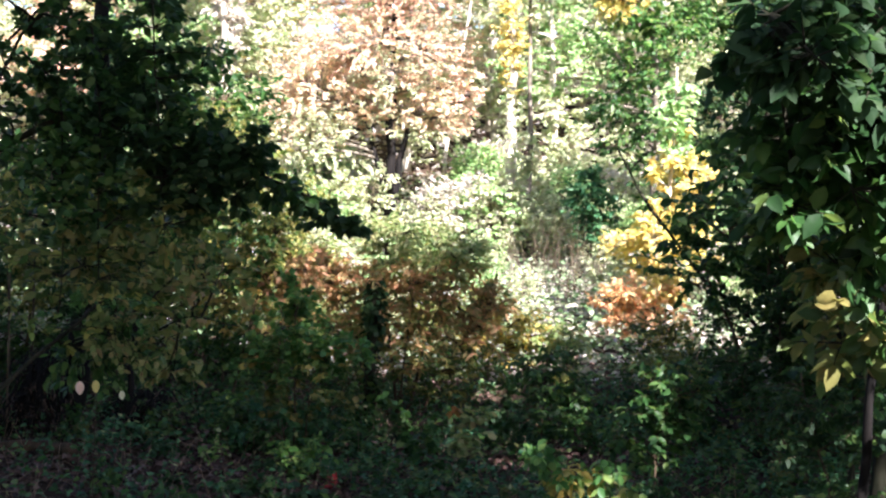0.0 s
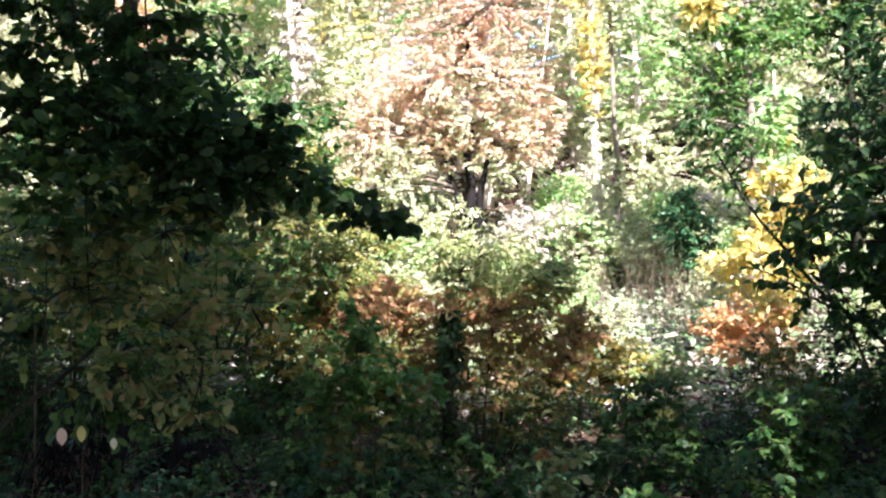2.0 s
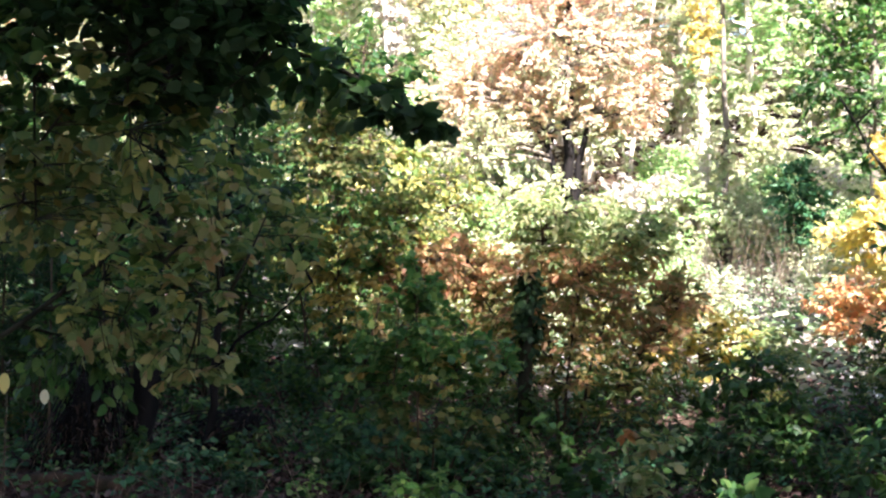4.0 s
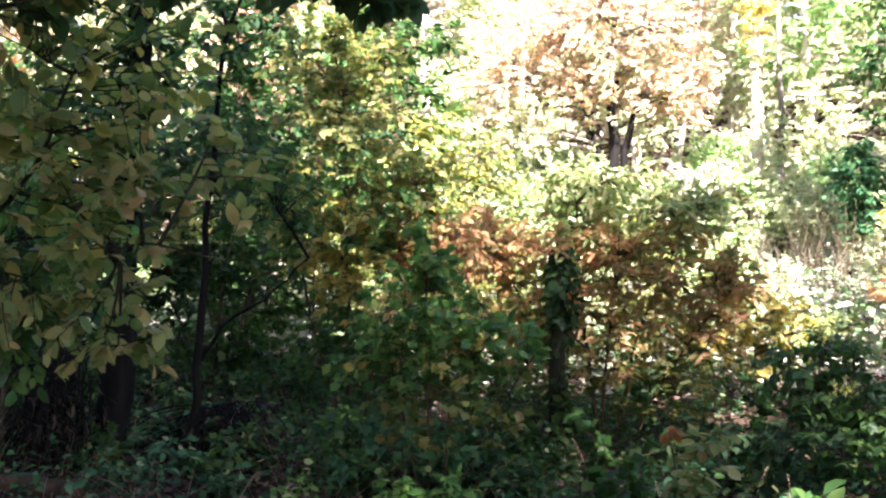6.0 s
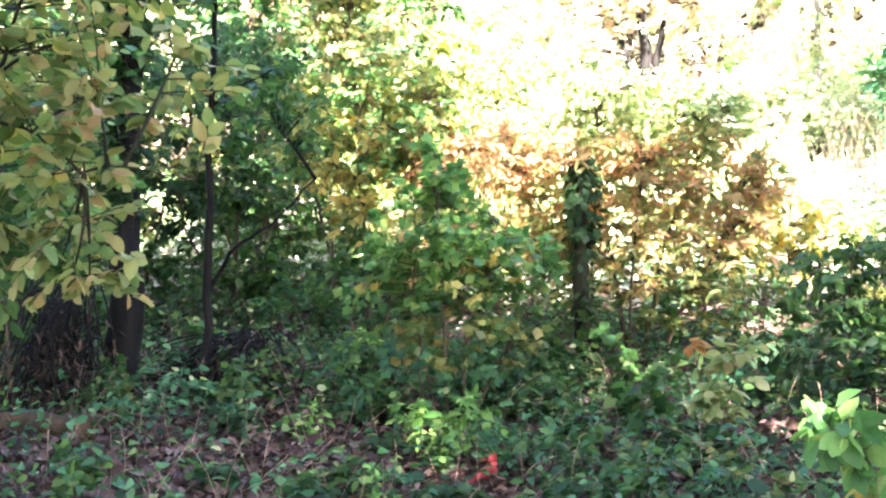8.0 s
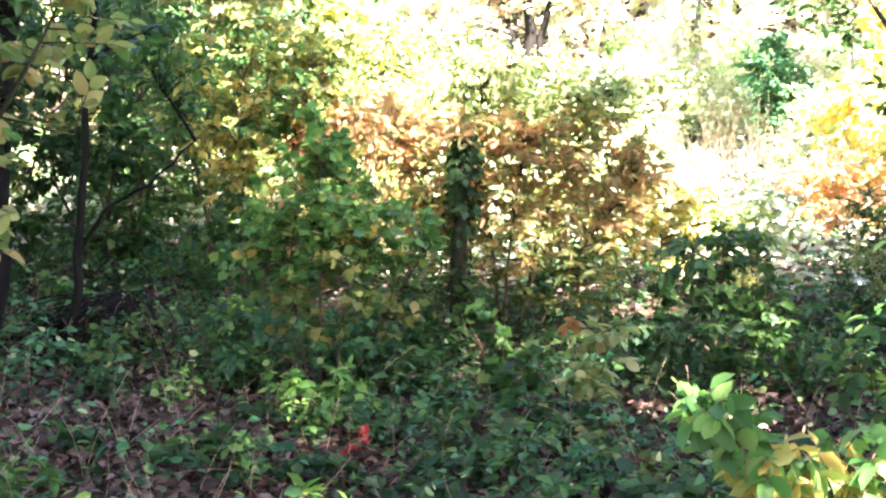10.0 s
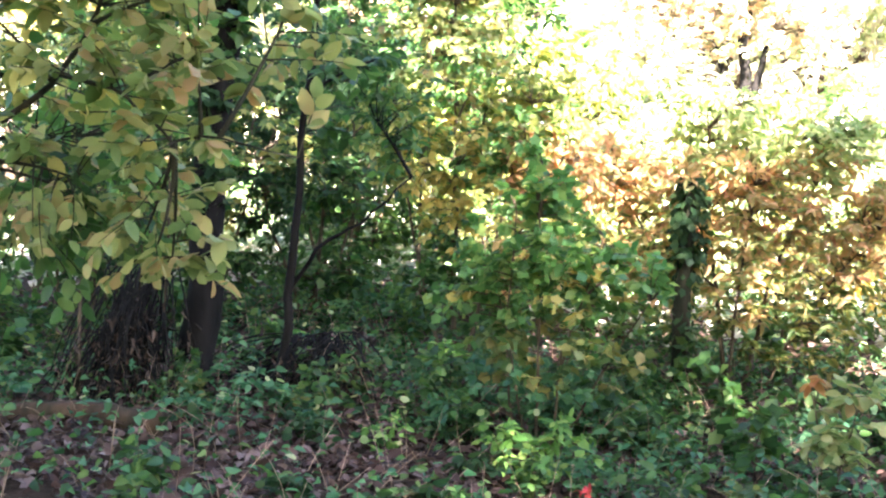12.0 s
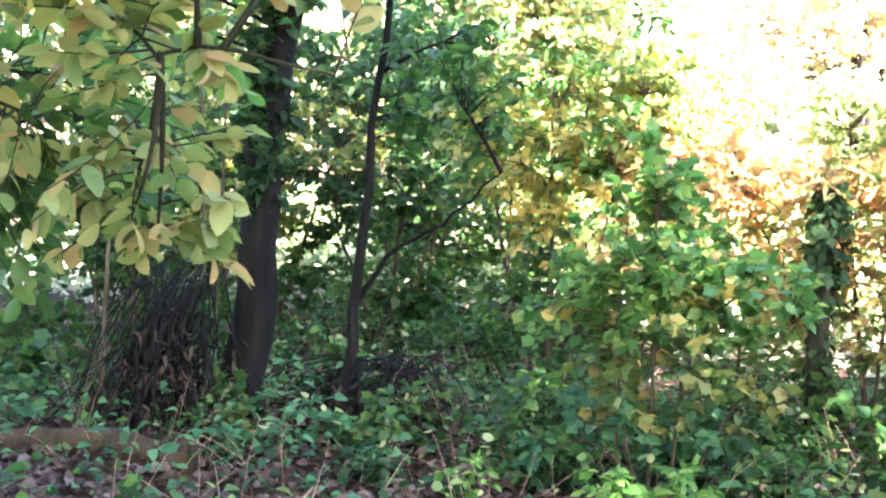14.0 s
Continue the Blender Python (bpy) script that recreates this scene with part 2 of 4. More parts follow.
def leaf_template(kind, bend=0.1, fold=0.1):
    """Outline of one leaf, 1 long, with midrib along x."""
    if kind == "ovate":
        v = [(0, 0, 0), (0.3, -0.27, fold), (0.3, 0, -bend * 0.2), (0.3, 0.27, fold), (0.66, -0.23, fold * 0.7 - bend * 0.5), (0.66, 0, -bend * 0.6), (0.66, 0.23, fold * 0.7 - bend * 0.5), (1, 0, -bend * 1.5)]
        f = [(0, 1, 2), (0, 2, 3), (1, 4, 5, 2), (2, 5, 6, 3), (4, 7, 5), (5, 7, 6)]
    elif kind in ("fine_ovate", "fine_long"):
        k = 1.0 if kind == "fine_ovate" else 0.62
        v, f = [(0, 0, 0)], []
        for x, w in ((0.12, 0.19), (0.36, 0.3), (0.62, 0.28), (0.84, 0.16)):
            drop = -bend * x * x
            v += [(x, -w * k, fold * w * 2 + drop), (x, 0, drop), (x, w * k, fold * w * 2 + drop)]
        v.append((1, 0, -bend))
        f += [(0, 1, 2), (0, 2, 3), (10, 13, 11), (11, 13, 12)]
        for i in (1, 4, 7):
            f += [(i, i + 3, i + 4, i + 1), (i + 1, i + 4, i + 5, i + 2)]
    elif kind == "long":
        v = [(0, 0, 0), (0.34, -0.17, fold), (0.34, 0, 0), (0.34, 0.17, fold), (0.7, -0.14, fold - bend), (0.7, 0, -bend), (0.7, 0.14, fold - bend), (1, 0, -bend * 2)]
        f = [(0, 1, 2), (0, 2, 3), (1, 4, 5, 2), (2, 5, 6, 3), (4, 7, 5), (5, 7, 6)]
    elif kind == "lobed":
        ring = [(0, 0), (0.06, -0.3), (0.3, -0.3), (0.52, -0.44), (0.7, -0.24), (1, 0), (0.7, 0.24), (0.52, 0.44), (0.3, 0.3), (0.06, 0.3)]
        v = [(0.34, 0, 0)] + [(x, y, fold * abs(y) * 1.6 - bend * x * x) for x, y in ring]
        f = [(0, 1 + i, 1 + (i + 1) % 10) for i in range(10)]
    elif kind == "round":
        ring = [(0, 0), (0.14, -0.36), (0.5, -0.45), (0.84, -0.3), (1, 0), (0.84, 0.3), (0.5, 0.45), (0.14, 0.36)]
        v = [(0.45, 0, -fold * 0.3)] + [(x, y, fold * abs(y) - bend * x * x) for x, y in ring]
        f = [(0, 1 + i, 1 + (i + 1) % 8) for i in range(8)]
    else:
        v = [(0, 0, 0), (0.45, -0.3, fold), (1, 0, -bend), (0.45, 0.3, fold)]
        f = [(0, 1, 2), (0, 2, 3)]
    return np.array(v, float), f


def leaf_axes(dirs, norms):
    x = dirs / (np.linalg.norm(dirs, axis=1)[:, None] + 1e-9)
    y = np.cross(norms, x)
    y /= np.linalg.norm(y, axis=1)[:, None] + 1e-9
    z = np.cross(x, y)
    return x, y, z


def leaves_mesh(name, pos, dirs, norms, sizes, kind, material, bend=0.12, fold=0.1):
    tv, tf = leaf_template(kind, bend, fold)
    x, y, z = leaf_axes(dirs, norms)
    s = np.asarray(sizes)[:, None, None]
    v = pos[:, None, :] + s * (tv[None, :, 0:1] * x[:, None, :] + tv[None, :, 1:2] * y[:, None, :] + tv[None, :, 2:3] * z[:, None, :])
    k, n = len(tv), len(pos)
    faces = [tuple(i + o for i in f) for o in range(0, n * k, k) for f in tf]
    me = bpy.data.meshes.new(name)
    me.from_pydata(v.reshape(-1, 3).tolist(), [], faces)
    me.materials.append(material)
    me.polygons.foreach_set("use_smooth", [True] * len(me.polygons))
    me.update()
    return me


SINGLE = {}


def single_leaf(kind, palette, i):
    key = (kind, palette, i)
    if key not in SINGLE:
        tv, tf = leaf_template({"ovate": "fine_ovate", "long": "fine_long"}.get(kind, kind), (0.05, 0.16, 0.28, 0.1)[i], (0.02, 0.06, 0.1, 0.14)[i])
        s = Shape()
        s.add(tv, tf)
        SINGLE[key] = s.mesh("leaf", leaf_mat(palette, True))
    return SINGLE[key]


def curve_between(a, b, rise=0.15, bow=0.0, k=5, rng=None):
    a, b = np.asarray(a, float), np.asarray(b, float)
    d = np.linalg.norm(b - a)
    c = a * 0.45 + b * 0.55 + np.array([0, 0, rise * d])
    if rng is not None and bow:
        c = c + rng.normal(0, bow * d, 3)
    t = np.linspace(0, 1, k)[:, None]
    return (1 - t) ** 2 * a + 2 * t * (1 - t) * c + t ** 2 * b


def in_ball(rng, n, shell=0.45):
    u = rng.normal(size=(n, 3))
    u /= np.linalg.norm(u, axis=1)[:, None]
    return u * (rng.uniform(0, 1, n) ** shell)[:, None]


def plant(name, base, stems, blobs, leaf=0.1, kind="ovate", per_twig=9, wood=None, limb_r=0.012, twig_r=0.004,
          droop=0.35, span=0.65, singles=0, seed=1, stem_name="stem", limbs=True, sides=6, label="", category="shrub", group="", leaf_var=0.35, rise=0.12, lump=False, tilt=0.5, twig_wood=None):
    """A shrub or tree: stems [(points, radius at foot, radius at tip)], crown parts [(centre, radii, twigs, palette)], all from its base."""
    rng = np.random.default_rng(seed)
    wood = wood or BARK_TWIG
    root = new(name)
    root.empty_display_size = 0.1
    root.location = base
    tagged(root, label, category, group)
    skeleton_pts, stem_parts = [], []
    for pts, r0, r1 in stems:
        pts = np.asarray(pts, float)
        t = np.linspace(0, len(pts) - 1, max(6, 3 * len(pts)))
        path = np.stack([np.interp(t, range(len(pts)), pts[:, i]) for i in range(3)], axis=1)
        path[1:-1] += rng.normal(0, 0.006 + 0.15 * r0, path[1:-1].shape) * np.array([1, 1, 0.3])
        rad = r0 + (r1 - r0) * np.linspace(0, 1, len(path)) ** 0.8
        rad[0] *= 1.35
        s = Shape()
        s.tube(path, rad, max(sides, 5 + int(60 * r0)), 0.08, rng)
        stem_parts.append(part(stem_name, s.mesh(stem_name, wood), root))
        fine = np.linspace(0, len(path) - 1, 24)
        skeleton_pts.append(np.stack([np.interp(fine, range(len(path)), path[:, i]) for i in range(3)], axis=1))
    bones = np.concatenate(skeleton_pts)
    twigs, bag = Shape(), {}
    for centre, radii, count, palette in blobs:
        centre, radii = np.asarray(centre, float), np.asarray(radii, float)
        local = [bones]
        if limbs:
            for _ in range(2 + int(count > 60) * 2):
                end = centre + in_ball(rng, 1, 1.0)[0] * radii * 0.75
                score = np.linalg.norm(bones - end, axis=1) + 1.2 * np.clip(bones[:, 2] - end[2] + 0.1, 0, 9)
                origin = int(np.argmin(score))
                path = curve_between(bones[origin], end, rise, 0.05, 7, rng)
                s = twigs if lump else Shape()
                s.tube(path, np.linspace(limb_r, limb_r * 0.35, 7), 5, 0.05, rng)
                if not lump:
                    part("limb", s.mesh("limb", twig_wood or wood), stem_parts[origin // 24])
                fine = np.linspace(0, 6, 16)
                local.append(np.stack([np.interp(fine, range(7), path[:, i]) for i in range(3)], axis=1))
        local = np.concatenate(local)
        for tip in centre + in_ball(rng, count) * radii:
            score = np.linalg.norm(local - tip, axis=1) + 0.5 * np.clip(local[:, 2] - tip[2], 0, 9)
            near = local[np.argmin(score)]
            path = curve_between(near, tip, rise, 0.06, 5, rng)
            twigs.tube(path, np.linspace(twig_r, twig_r * 0.4, 5), 4)
            length = np.linalg.norm(tip - near)
            first = max(0.0, 1 - max(span, 0.0) if length < 0.9 else 1 - 0.55 * 0.9 / length)
            store = bag.setdefault(palette, [])
            for j in range(per_twig):
                u = first + (1 - first) * (j + rng.uniform(0, 1)) / per_twig
                at = u * 4
                i = min(3, int(at))
                p = path[i] + (path[i + 1] - path[i]) * (at - i)
                along = path[i + 1] - path[i]
                along = along / (np.linalg.norm(along) + 1e-9)
                side = np.cross(along, (0, 0, 1)) * (1 if j % 2 else -1)
                d = along * 0.55 + side * 0.8 + rng.normal(0, 0.4, 3) - np.array([0, 0, droop * rng.uniform(0.2, 1.8)])
                nrm = np.array([0, 0, 1.0]) + rng.normal(0, tilt, 3)
                store.append((*p, *d, *nrm, leaf * (1 + leaf_var * rng.uniform(-1, 0.8))))
    if twigs.n:
        tagged(part("twigwork", twigs.mesh("twigwork", twig_wood or wood), root), kind="stuff")
    total = sum(len(v) for v in bag.values())
    for palette, rows in bag.items():
        rows = np.array(rows)
        take = int(min(len(rows), round(singles * len(rows) / max(1, total))))
        order = rng.permutation(len(rows))
        if take:
            own = rows[order[:take]]
            x, y, z = leaf_axes(own[:, 3:6], own[:, 6:9])
            for i in range(take):
                ob = new("leaf", single_leaf(kind, palette, i % 4))
                ob.parent = root
                m = Matrix((x[i], y[i], z[i])).transposed().to_4x4()
                ob.matrix_basis = Matrix.Translation(own[i, :3]) @ m @ Matrix.Scale(own[i, 9], 4)
        rest = rows[order[take:]]
        if len(rest):
            ob = part("foliage", leaves_mesh("foliage", rest[:, :3], rest[:, 3:6], rest[:, 6:9], rest[:, 9], kind, leaf_mat(palette)), root)
            tagged(ob, kind="stuff")
    return root


def on_land(x, y, sink=0.02):
    return (x, y, float(land(x, y)) - sink)


# ---- ground ----
def build_ground():
    xs = np.concatenate([np.linspace(-150, -9, 24), np.linspace(-8, 8, 81), np.linspace(9, 150, 24)])
    ys = np.concatenate([np.linspace(-60, -3, 12), np.linspace(-2, 18, 101), np.linspace(19, 60, 42), np.linspace(63, 160, 18)])
    gx, gy = np.meshgrid(xs, ys)
    gz = land(gx, gy)
    w = len(xs)
    faces = [(j * w + i, j * w + i + 1, (j + 1) * w + i + 1, (j + 1) * w + i) for j in range(len(ys) - 1) for i in range(w - 1)]
    s = Shape()
    s.add(np.stack([gx, gy, gz], axis=-1), faces)
    ob = new("ground", s.mesh("ground", SOIL))
    return tagged(ob, "brown woodland soil rising to a wooded slope", "ground", kind="structure")


build_ground()


def scatter(name, n, xr, yr, size, palette, kind, seed, label, category, lift=(0.0, 0.04), tilt=0.35, patchy=False):
    rng = np.random.default_rng(seed)
    x, y = rng.uniform(*xr, n), rng.uniform(*yr, n)
    if patchy:
        wave = np.sin(2.1 * x + seed) * np.cos(1.7 * y + 0.4 * seed) + 0.7 * np.sin(4.3 * x - 3.1 * y + seed) + 0.4 * np.sin(9.1 * y + 7.3 * x)
        keep = (wave > rng.uniform(-0.8, 0.9, n)) & ((y > 10.9 + 0.25 * np.sin(3 * x)) | (x > -0.6) | (rng.uniform(0, 1, n) < 0.55))
        x, y = x[keep], y[keep]
        n = len(x)
    pos = np.stack([x, y, land(x, y) + rng.uniform(*lift, n)], axis=1)
    a = rng.uniform(0, 2 * math.pi, n)
    dirs = np.stack([np.cos(a), np.sin(a), rng.normal(0, 0.25, n)], axis=1)
    norms = np.array([0, 0, 1.0]) + rng.normal(0, tilt, (n, 3))
    ob = new(name, leaves_mesh(name, pos, dirs, norms, size * rng.uniform(0.6, 1.3, n), kind, leaf_mat(palette), 0.2, 0.12))
    return tagged(ob, label, category, kind="stuff")


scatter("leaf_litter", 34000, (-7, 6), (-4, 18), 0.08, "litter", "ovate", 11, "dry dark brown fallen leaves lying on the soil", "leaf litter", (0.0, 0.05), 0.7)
# pale litter added on both slope scatters to brighten dark gaps between sunlit plants
scatter("leaf_litter", 24000, (-30, 30), (34, 64), 0.26, "straw", "simple", 20, "pale dry leaves and grass added to brighten the far slope", "leaf litter", (0.0, 0.15), 0.6)
scatter("leaf_litter", 20000, (-14, 14), (16, 34), 0.16, "straw", "simple", 12, "pale dry leaves and grass brightening the sunny slope", "leaf litter", (0.0, 0.1), 0.6)
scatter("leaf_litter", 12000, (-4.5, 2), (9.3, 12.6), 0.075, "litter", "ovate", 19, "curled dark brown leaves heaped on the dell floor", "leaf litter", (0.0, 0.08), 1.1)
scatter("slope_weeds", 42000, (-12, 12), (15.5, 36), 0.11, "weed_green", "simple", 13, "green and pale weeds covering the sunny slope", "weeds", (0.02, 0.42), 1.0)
scatter("creeping_ground_plants", 14000, (-5, 4), (7.4, 15.5), 0.06, "blue_green", "ovate", 15, "bluish-green low leaves between the herbs", "ground cover", (0.04, 0.3), 0.7, True)
scatter("creeping_ground_plants", 14000, (-5, 4), (7.4, 15.5), 0.06, "green", "ovate", 16, "green low leaves between the herbs", "ground cover", (0.04, 0.28), 0.7, True)
scatter("creeping_ground_plants", 16000, (-5, 4), (7.4, 15.5), 0.045, "dark_green", "round", 14, "dark green creeping plants covering the dell floor", "ground cover", (0.02, 0.16), 0.6, True)
scatter("creeping_ground_plants", 2600, (-5, 4), (7.0, 15.5), 0.045, "pale_green", "round", 18, "pale green small leaves scattered over the dell floor", "ground cover", (0.04, 0.3), 0.7, True)


def dry_stalks(n, xr, yr, seed):
    rng = np.random.default_rng(seed)
    sh = Shape()
    for _ in range(n):
        x, y = rng.uniform(*xr), rng.uniform(*yr)
        a = np.array([x, y, float(land(x, y))])
        lie = rng.uniform() < 0.45
        d = np.array([rng.normal(0, 0.16), rng.normal(0, 0.16), rng.uniform(0.12, 0.42)]) if not lie else np.array([rng.normal(0, 0.2), rng.normal(0, 0.2), rng.uniform(0.0, 0.06)])
        r = rng.uniform(0.0014, 0.0034)
        sh.tube(curve_between(a, a + d, 0.12, 0.08, 5, rng), np.linspace(r, r * 0.4, 5), 3)
    ob = new("dry_stalks", sh.mesh("dry_stalks", WOOD_RAW))
    return tagged(ob, "thin dry brown stalks and fallen twigs among the herbs", "stalks", kind="stuff")


dry_stalks(1500, (-4.5, 2.5), (7.0, 14.5), 17)


# ---- big trees of the sunny slope ----
def tree(name, x, y, height, lean, trunk_r, blobs, wood, seed, label, leaf=0.16, kind="simple", per_twig=10, lump=False, group="", extra=(), twig_wood=None):
    b = on_land(x, y, 0.1)
    top = (lean[0], lean[1], height)
    stems = [([(0, 0, 0), (lean[0] * 0.25, lean[1] * 0.25, height * 0.35), (lean[0] * 0.6, lean[1] * 0.6, height * 0.7), top], trunk_r, trunk_r * 0.25)]
    for e in extra:
        stems.append(e)
    return plant(name, b, stems, blobs, leaf, kind, per_twig, wood, trunk_r * 0.3, 0.008, seed=seed, stem_name="trunk", label=label, category="tree", group=group, rise=0.1, leaf_var=0.5, lump=lump, tilt=1.0, twig_wood=twig_wood)


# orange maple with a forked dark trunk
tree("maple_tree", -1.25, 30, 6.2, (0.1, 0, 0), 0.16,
     [((-0.1, 0, 4.3), (2.7, 1.8, 1.7), 420, "apricot"), ((0.0, 0, 4.8), (2.4, 1.7, 1.4), 340, "salmon"), ((-0.6, 0.3, 3.7), (2.5, 1.3, 0.9), 300, "apricot"), ((0.2, 0, 6.6), (2.6, 1.8, 1.6), 520, "salmon"), ((-2.1, -0.3, 3.6), (1.4, 1.2, 1.5), 230, "apricot"), ((-1.9, -0.4, 2.6), (1.6, 1.0, 0.9), 190, "sunlit_green"), ((1.3, -0.3, 3.2), (1.0, 0.9, 0.7), 120, "apricot"), ((0.3, -0.2, 4.0), (2.2, 1.4, 1.6), 200, "sunlit_green")],
     BARK_SHADED, 21, "salmon-orange autumn maple with a dark forked trunk", per_twig=22, leaf=0.08, twig_wood=BARK_GREY,
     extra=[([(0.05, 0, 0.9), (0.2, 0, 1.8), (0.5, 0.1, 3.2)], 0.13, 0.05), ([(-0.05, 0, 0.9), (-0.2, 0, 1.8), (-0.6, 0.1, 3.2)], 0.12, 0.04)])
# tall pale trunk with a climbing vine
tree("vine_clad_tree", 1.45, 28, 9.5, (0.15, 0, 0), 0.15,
     [((0.0, -0.1, 2.6), (0.4, 0.35, 1.6), 70, "sunlit_green"), ((0.05, -0.1, 5.1), (0.45, 0.4, 1.3), 90, "sunlit_yellow"), ((0.05, -0.1, 6.8), (0.6, 0.5, 1.0), 90, "sunlit_yellow"), ((-0.3, 0, 1.0), (0.7, 0.6, 1.0), 110, "sunlit_green"), ((0.0, 0, 8.8), (1.8, 1.5, 1.5), 180, "sunlit_green")],
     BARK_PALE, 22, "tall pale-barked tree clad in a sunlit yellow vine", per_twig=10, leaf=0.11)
tree("slender_tree", 1.95, 29, 8.0, (0.05, 0, 0), 0.09, [((0.1, 0, 6.8), (1.3, 1.2, 1.6), 150, "sunlit_green"), ((0, 0, 2.2), (0.35, 0.3, 0.8), 26, "sunlit_green")], BARK_GREY, 23, "slender grey-barked tree beside the pale trunk")
tree("slender_tree", -5.2, 31, 10, (-0.2, 0, 0), 0.14, [((0, 0, 5.6), (0.6, 0.5, 1.8), 70, "straw"), ((0, 0, 9.0), (1.6, 1.5, 1.8), 190, "sunlit_green"), ((0.6, -0.3, 3.0), (0.9, 0.7, 1.3), 110, "sunlit_fresh")], BARK_PALE, 24, "pale-barked tree with yellow-green leaves low down")
tree("leaning_tree", -0.1, 34, 9, (1.6, 0, 0), 0.06, [((0.5, -0.2, 3.2), (0.8, 0.5, 1.2), 70, "salmon"), ((2.0, 0, 8.6), (1.5, 1.4, 1.2), 120, "sunlit_green")], BARK_PALE, 25, "pale leaning tree on the sunny slope")
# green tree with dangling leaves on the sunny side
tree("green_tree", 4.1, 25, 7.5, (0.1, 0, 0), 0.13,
     [((-0.1, 0, 5.2), (1.5, 1.1, 1.4), 260, "mid_green"), ((-0.3, 0, 3.4), (1.2, 1.0, 1.1), 170, "green"), ((0.5, 0, 2.2), (1.0, 0.9, 0.9), 110, "green"), ((-0.7, -0.4, 5.7), (0.6, 0.5, 0.6), 50, "sunlit_yellow"), ((0.4, 0, 7.3), (1.6, 1.3, 1.2), 190, "fresh_green")],
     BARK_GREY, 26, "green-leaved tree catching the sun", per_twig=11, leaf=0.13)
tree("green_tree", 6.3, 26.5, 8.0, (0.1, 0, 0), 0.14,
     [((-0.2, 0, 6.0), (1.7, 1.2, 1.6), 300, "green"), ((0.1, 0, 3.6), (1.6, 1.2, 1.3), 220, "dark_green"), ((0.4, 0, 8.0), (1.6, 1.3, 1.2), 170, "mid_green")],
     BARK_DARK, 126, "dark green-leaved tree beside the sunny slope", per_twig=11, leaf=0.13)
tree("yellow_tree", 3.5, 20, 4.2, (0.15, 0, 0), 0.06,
     [((-0.1, 0, 1.45), (1.1, 0.8, 0.55), 190, "sunlit_yellow"), ((0.25, 0, 2.5), (0.6, 0.55, 0.8), 100, "sunlit_yellow"), ((0.15, 0, 3.4), (0.45, 0.4, 0.7), 60, "sunlit_fresh")],
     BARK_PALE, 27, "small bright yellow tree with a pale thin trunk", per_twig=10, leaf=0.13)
plant("orange_shrub", on_land(2.85, 18), [([(0, 0, 0), (0.1, 0, 0.5), (0.3, 0, 0.9)], 0.02, 0.006), ([(0, 0, 0), (-0.2, 0, 0.4), (-0.5, 0, 0.7)], 0.018, 0.006)],
      [((0, 0, 0.7), (0.85, 0.6, 0.5), 150, "sunlit_orange"), ((0.3, -0.1, 1.0), (0.4, 0.4, 0.3), 40, "sunlit_yellow")], 0.11, "simple", 9, seed=28, label="orange-leaved shrub in full sun", category="shrub")
plant("round_green_shrub", on_land(3.0, 26), [([(0, 0, 0), (0, 0, 0.9), (0.1, 0, 1.8)], 0.03, 0.01)],
      [((0, 0, 1.6), (0.7, 0.6, 0.9), 170, "blue_green")], 0.12, "simple", 10, seed=29, label="bluish-green leafy shrub on the slope")


def twig_thicket(x, y, seed, n=70, tall=1.7, wide=0.9, wood=None):
    rng = np.random.default_rng(seed)
    root = new("twig_thicket")
    root.location = on_land(x, y)
    tagged(root, "grey thicket of bare upright twigs", "thicket", "bare twig thickets")
    for _ in range(n):
        a = np.array([rng.uniform(-wide, wide), rng.uniform(-0.5, 0.5), 0])
        b = a + np.array([rng.normal(0, 0.3), rng.normal(0, 0.2), tall * rng.uniform(0.4, 1.0)])
        s = Shape()
        s.tube(curve_between(a, b, 0.05, 0.08, 6, rng), np.linspace(0.006, 0.002, 6), 4)
        part("twig", s.mesh("twig", wood or BARK_GREY), root)
    return root


twig_thicket(2.2, 25, 31, 90, 1.5, wood=BARK_TWIG)
twig_thicket(2.0, 23, 32, 80, 1.1, wood=BARK_GREY)

# far woods up the slope: a few kinds, repeated
FAR = []
for i, (pal, h) in enumerate([("sunlit_green", 8), ("sunlit_green", 9), ("salmon", 8), ("sunlit_yellow", 7), ("sunlit_fresh", 9)]):
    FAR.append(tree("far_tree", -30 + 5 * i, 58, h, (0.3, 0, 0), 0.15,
                    [((0, 0, h * 0.85), (2.2, 2.0, h * 0.24), 230, pal), ((0.4, 0, h * 0.5), (2.4, 2.0, h * 0.2), 190, pal), ((-0.5, 0, h * 0.22), (2.0, 1.6, h * 0.18), 120, "sunlit_green")],
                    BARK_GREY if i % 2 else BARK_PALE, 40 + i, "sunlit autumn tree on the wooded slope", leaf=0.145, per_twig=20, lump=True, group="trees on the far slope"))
rng_far = np.random.default_rng(5)
for row, yy in enumerate((34.5, 38, 42, 47, 53, 60)):
    step = 3.0 + 0.3 * row
    for k in range(-6 - row, 7 + row):
        x = k * step + rng_far.uniform(-1, 1) - 2
        y = yy + rng_far.uniform(-1.4, 1.4)
        if abs(x + 1.25) < 1.5 and yy < 36:
            continue
        s = rng_far.uniform(0.75, 1.15)
        copy_thing(FAR[int(rng_far.integers(5))], Matrix.Translation(on_land(x, y, 0.1)) @ pose(0, 0, 0, 0, 0, rng_far.uniform(0, 360)) @ Matrix.Scale(s, 4))

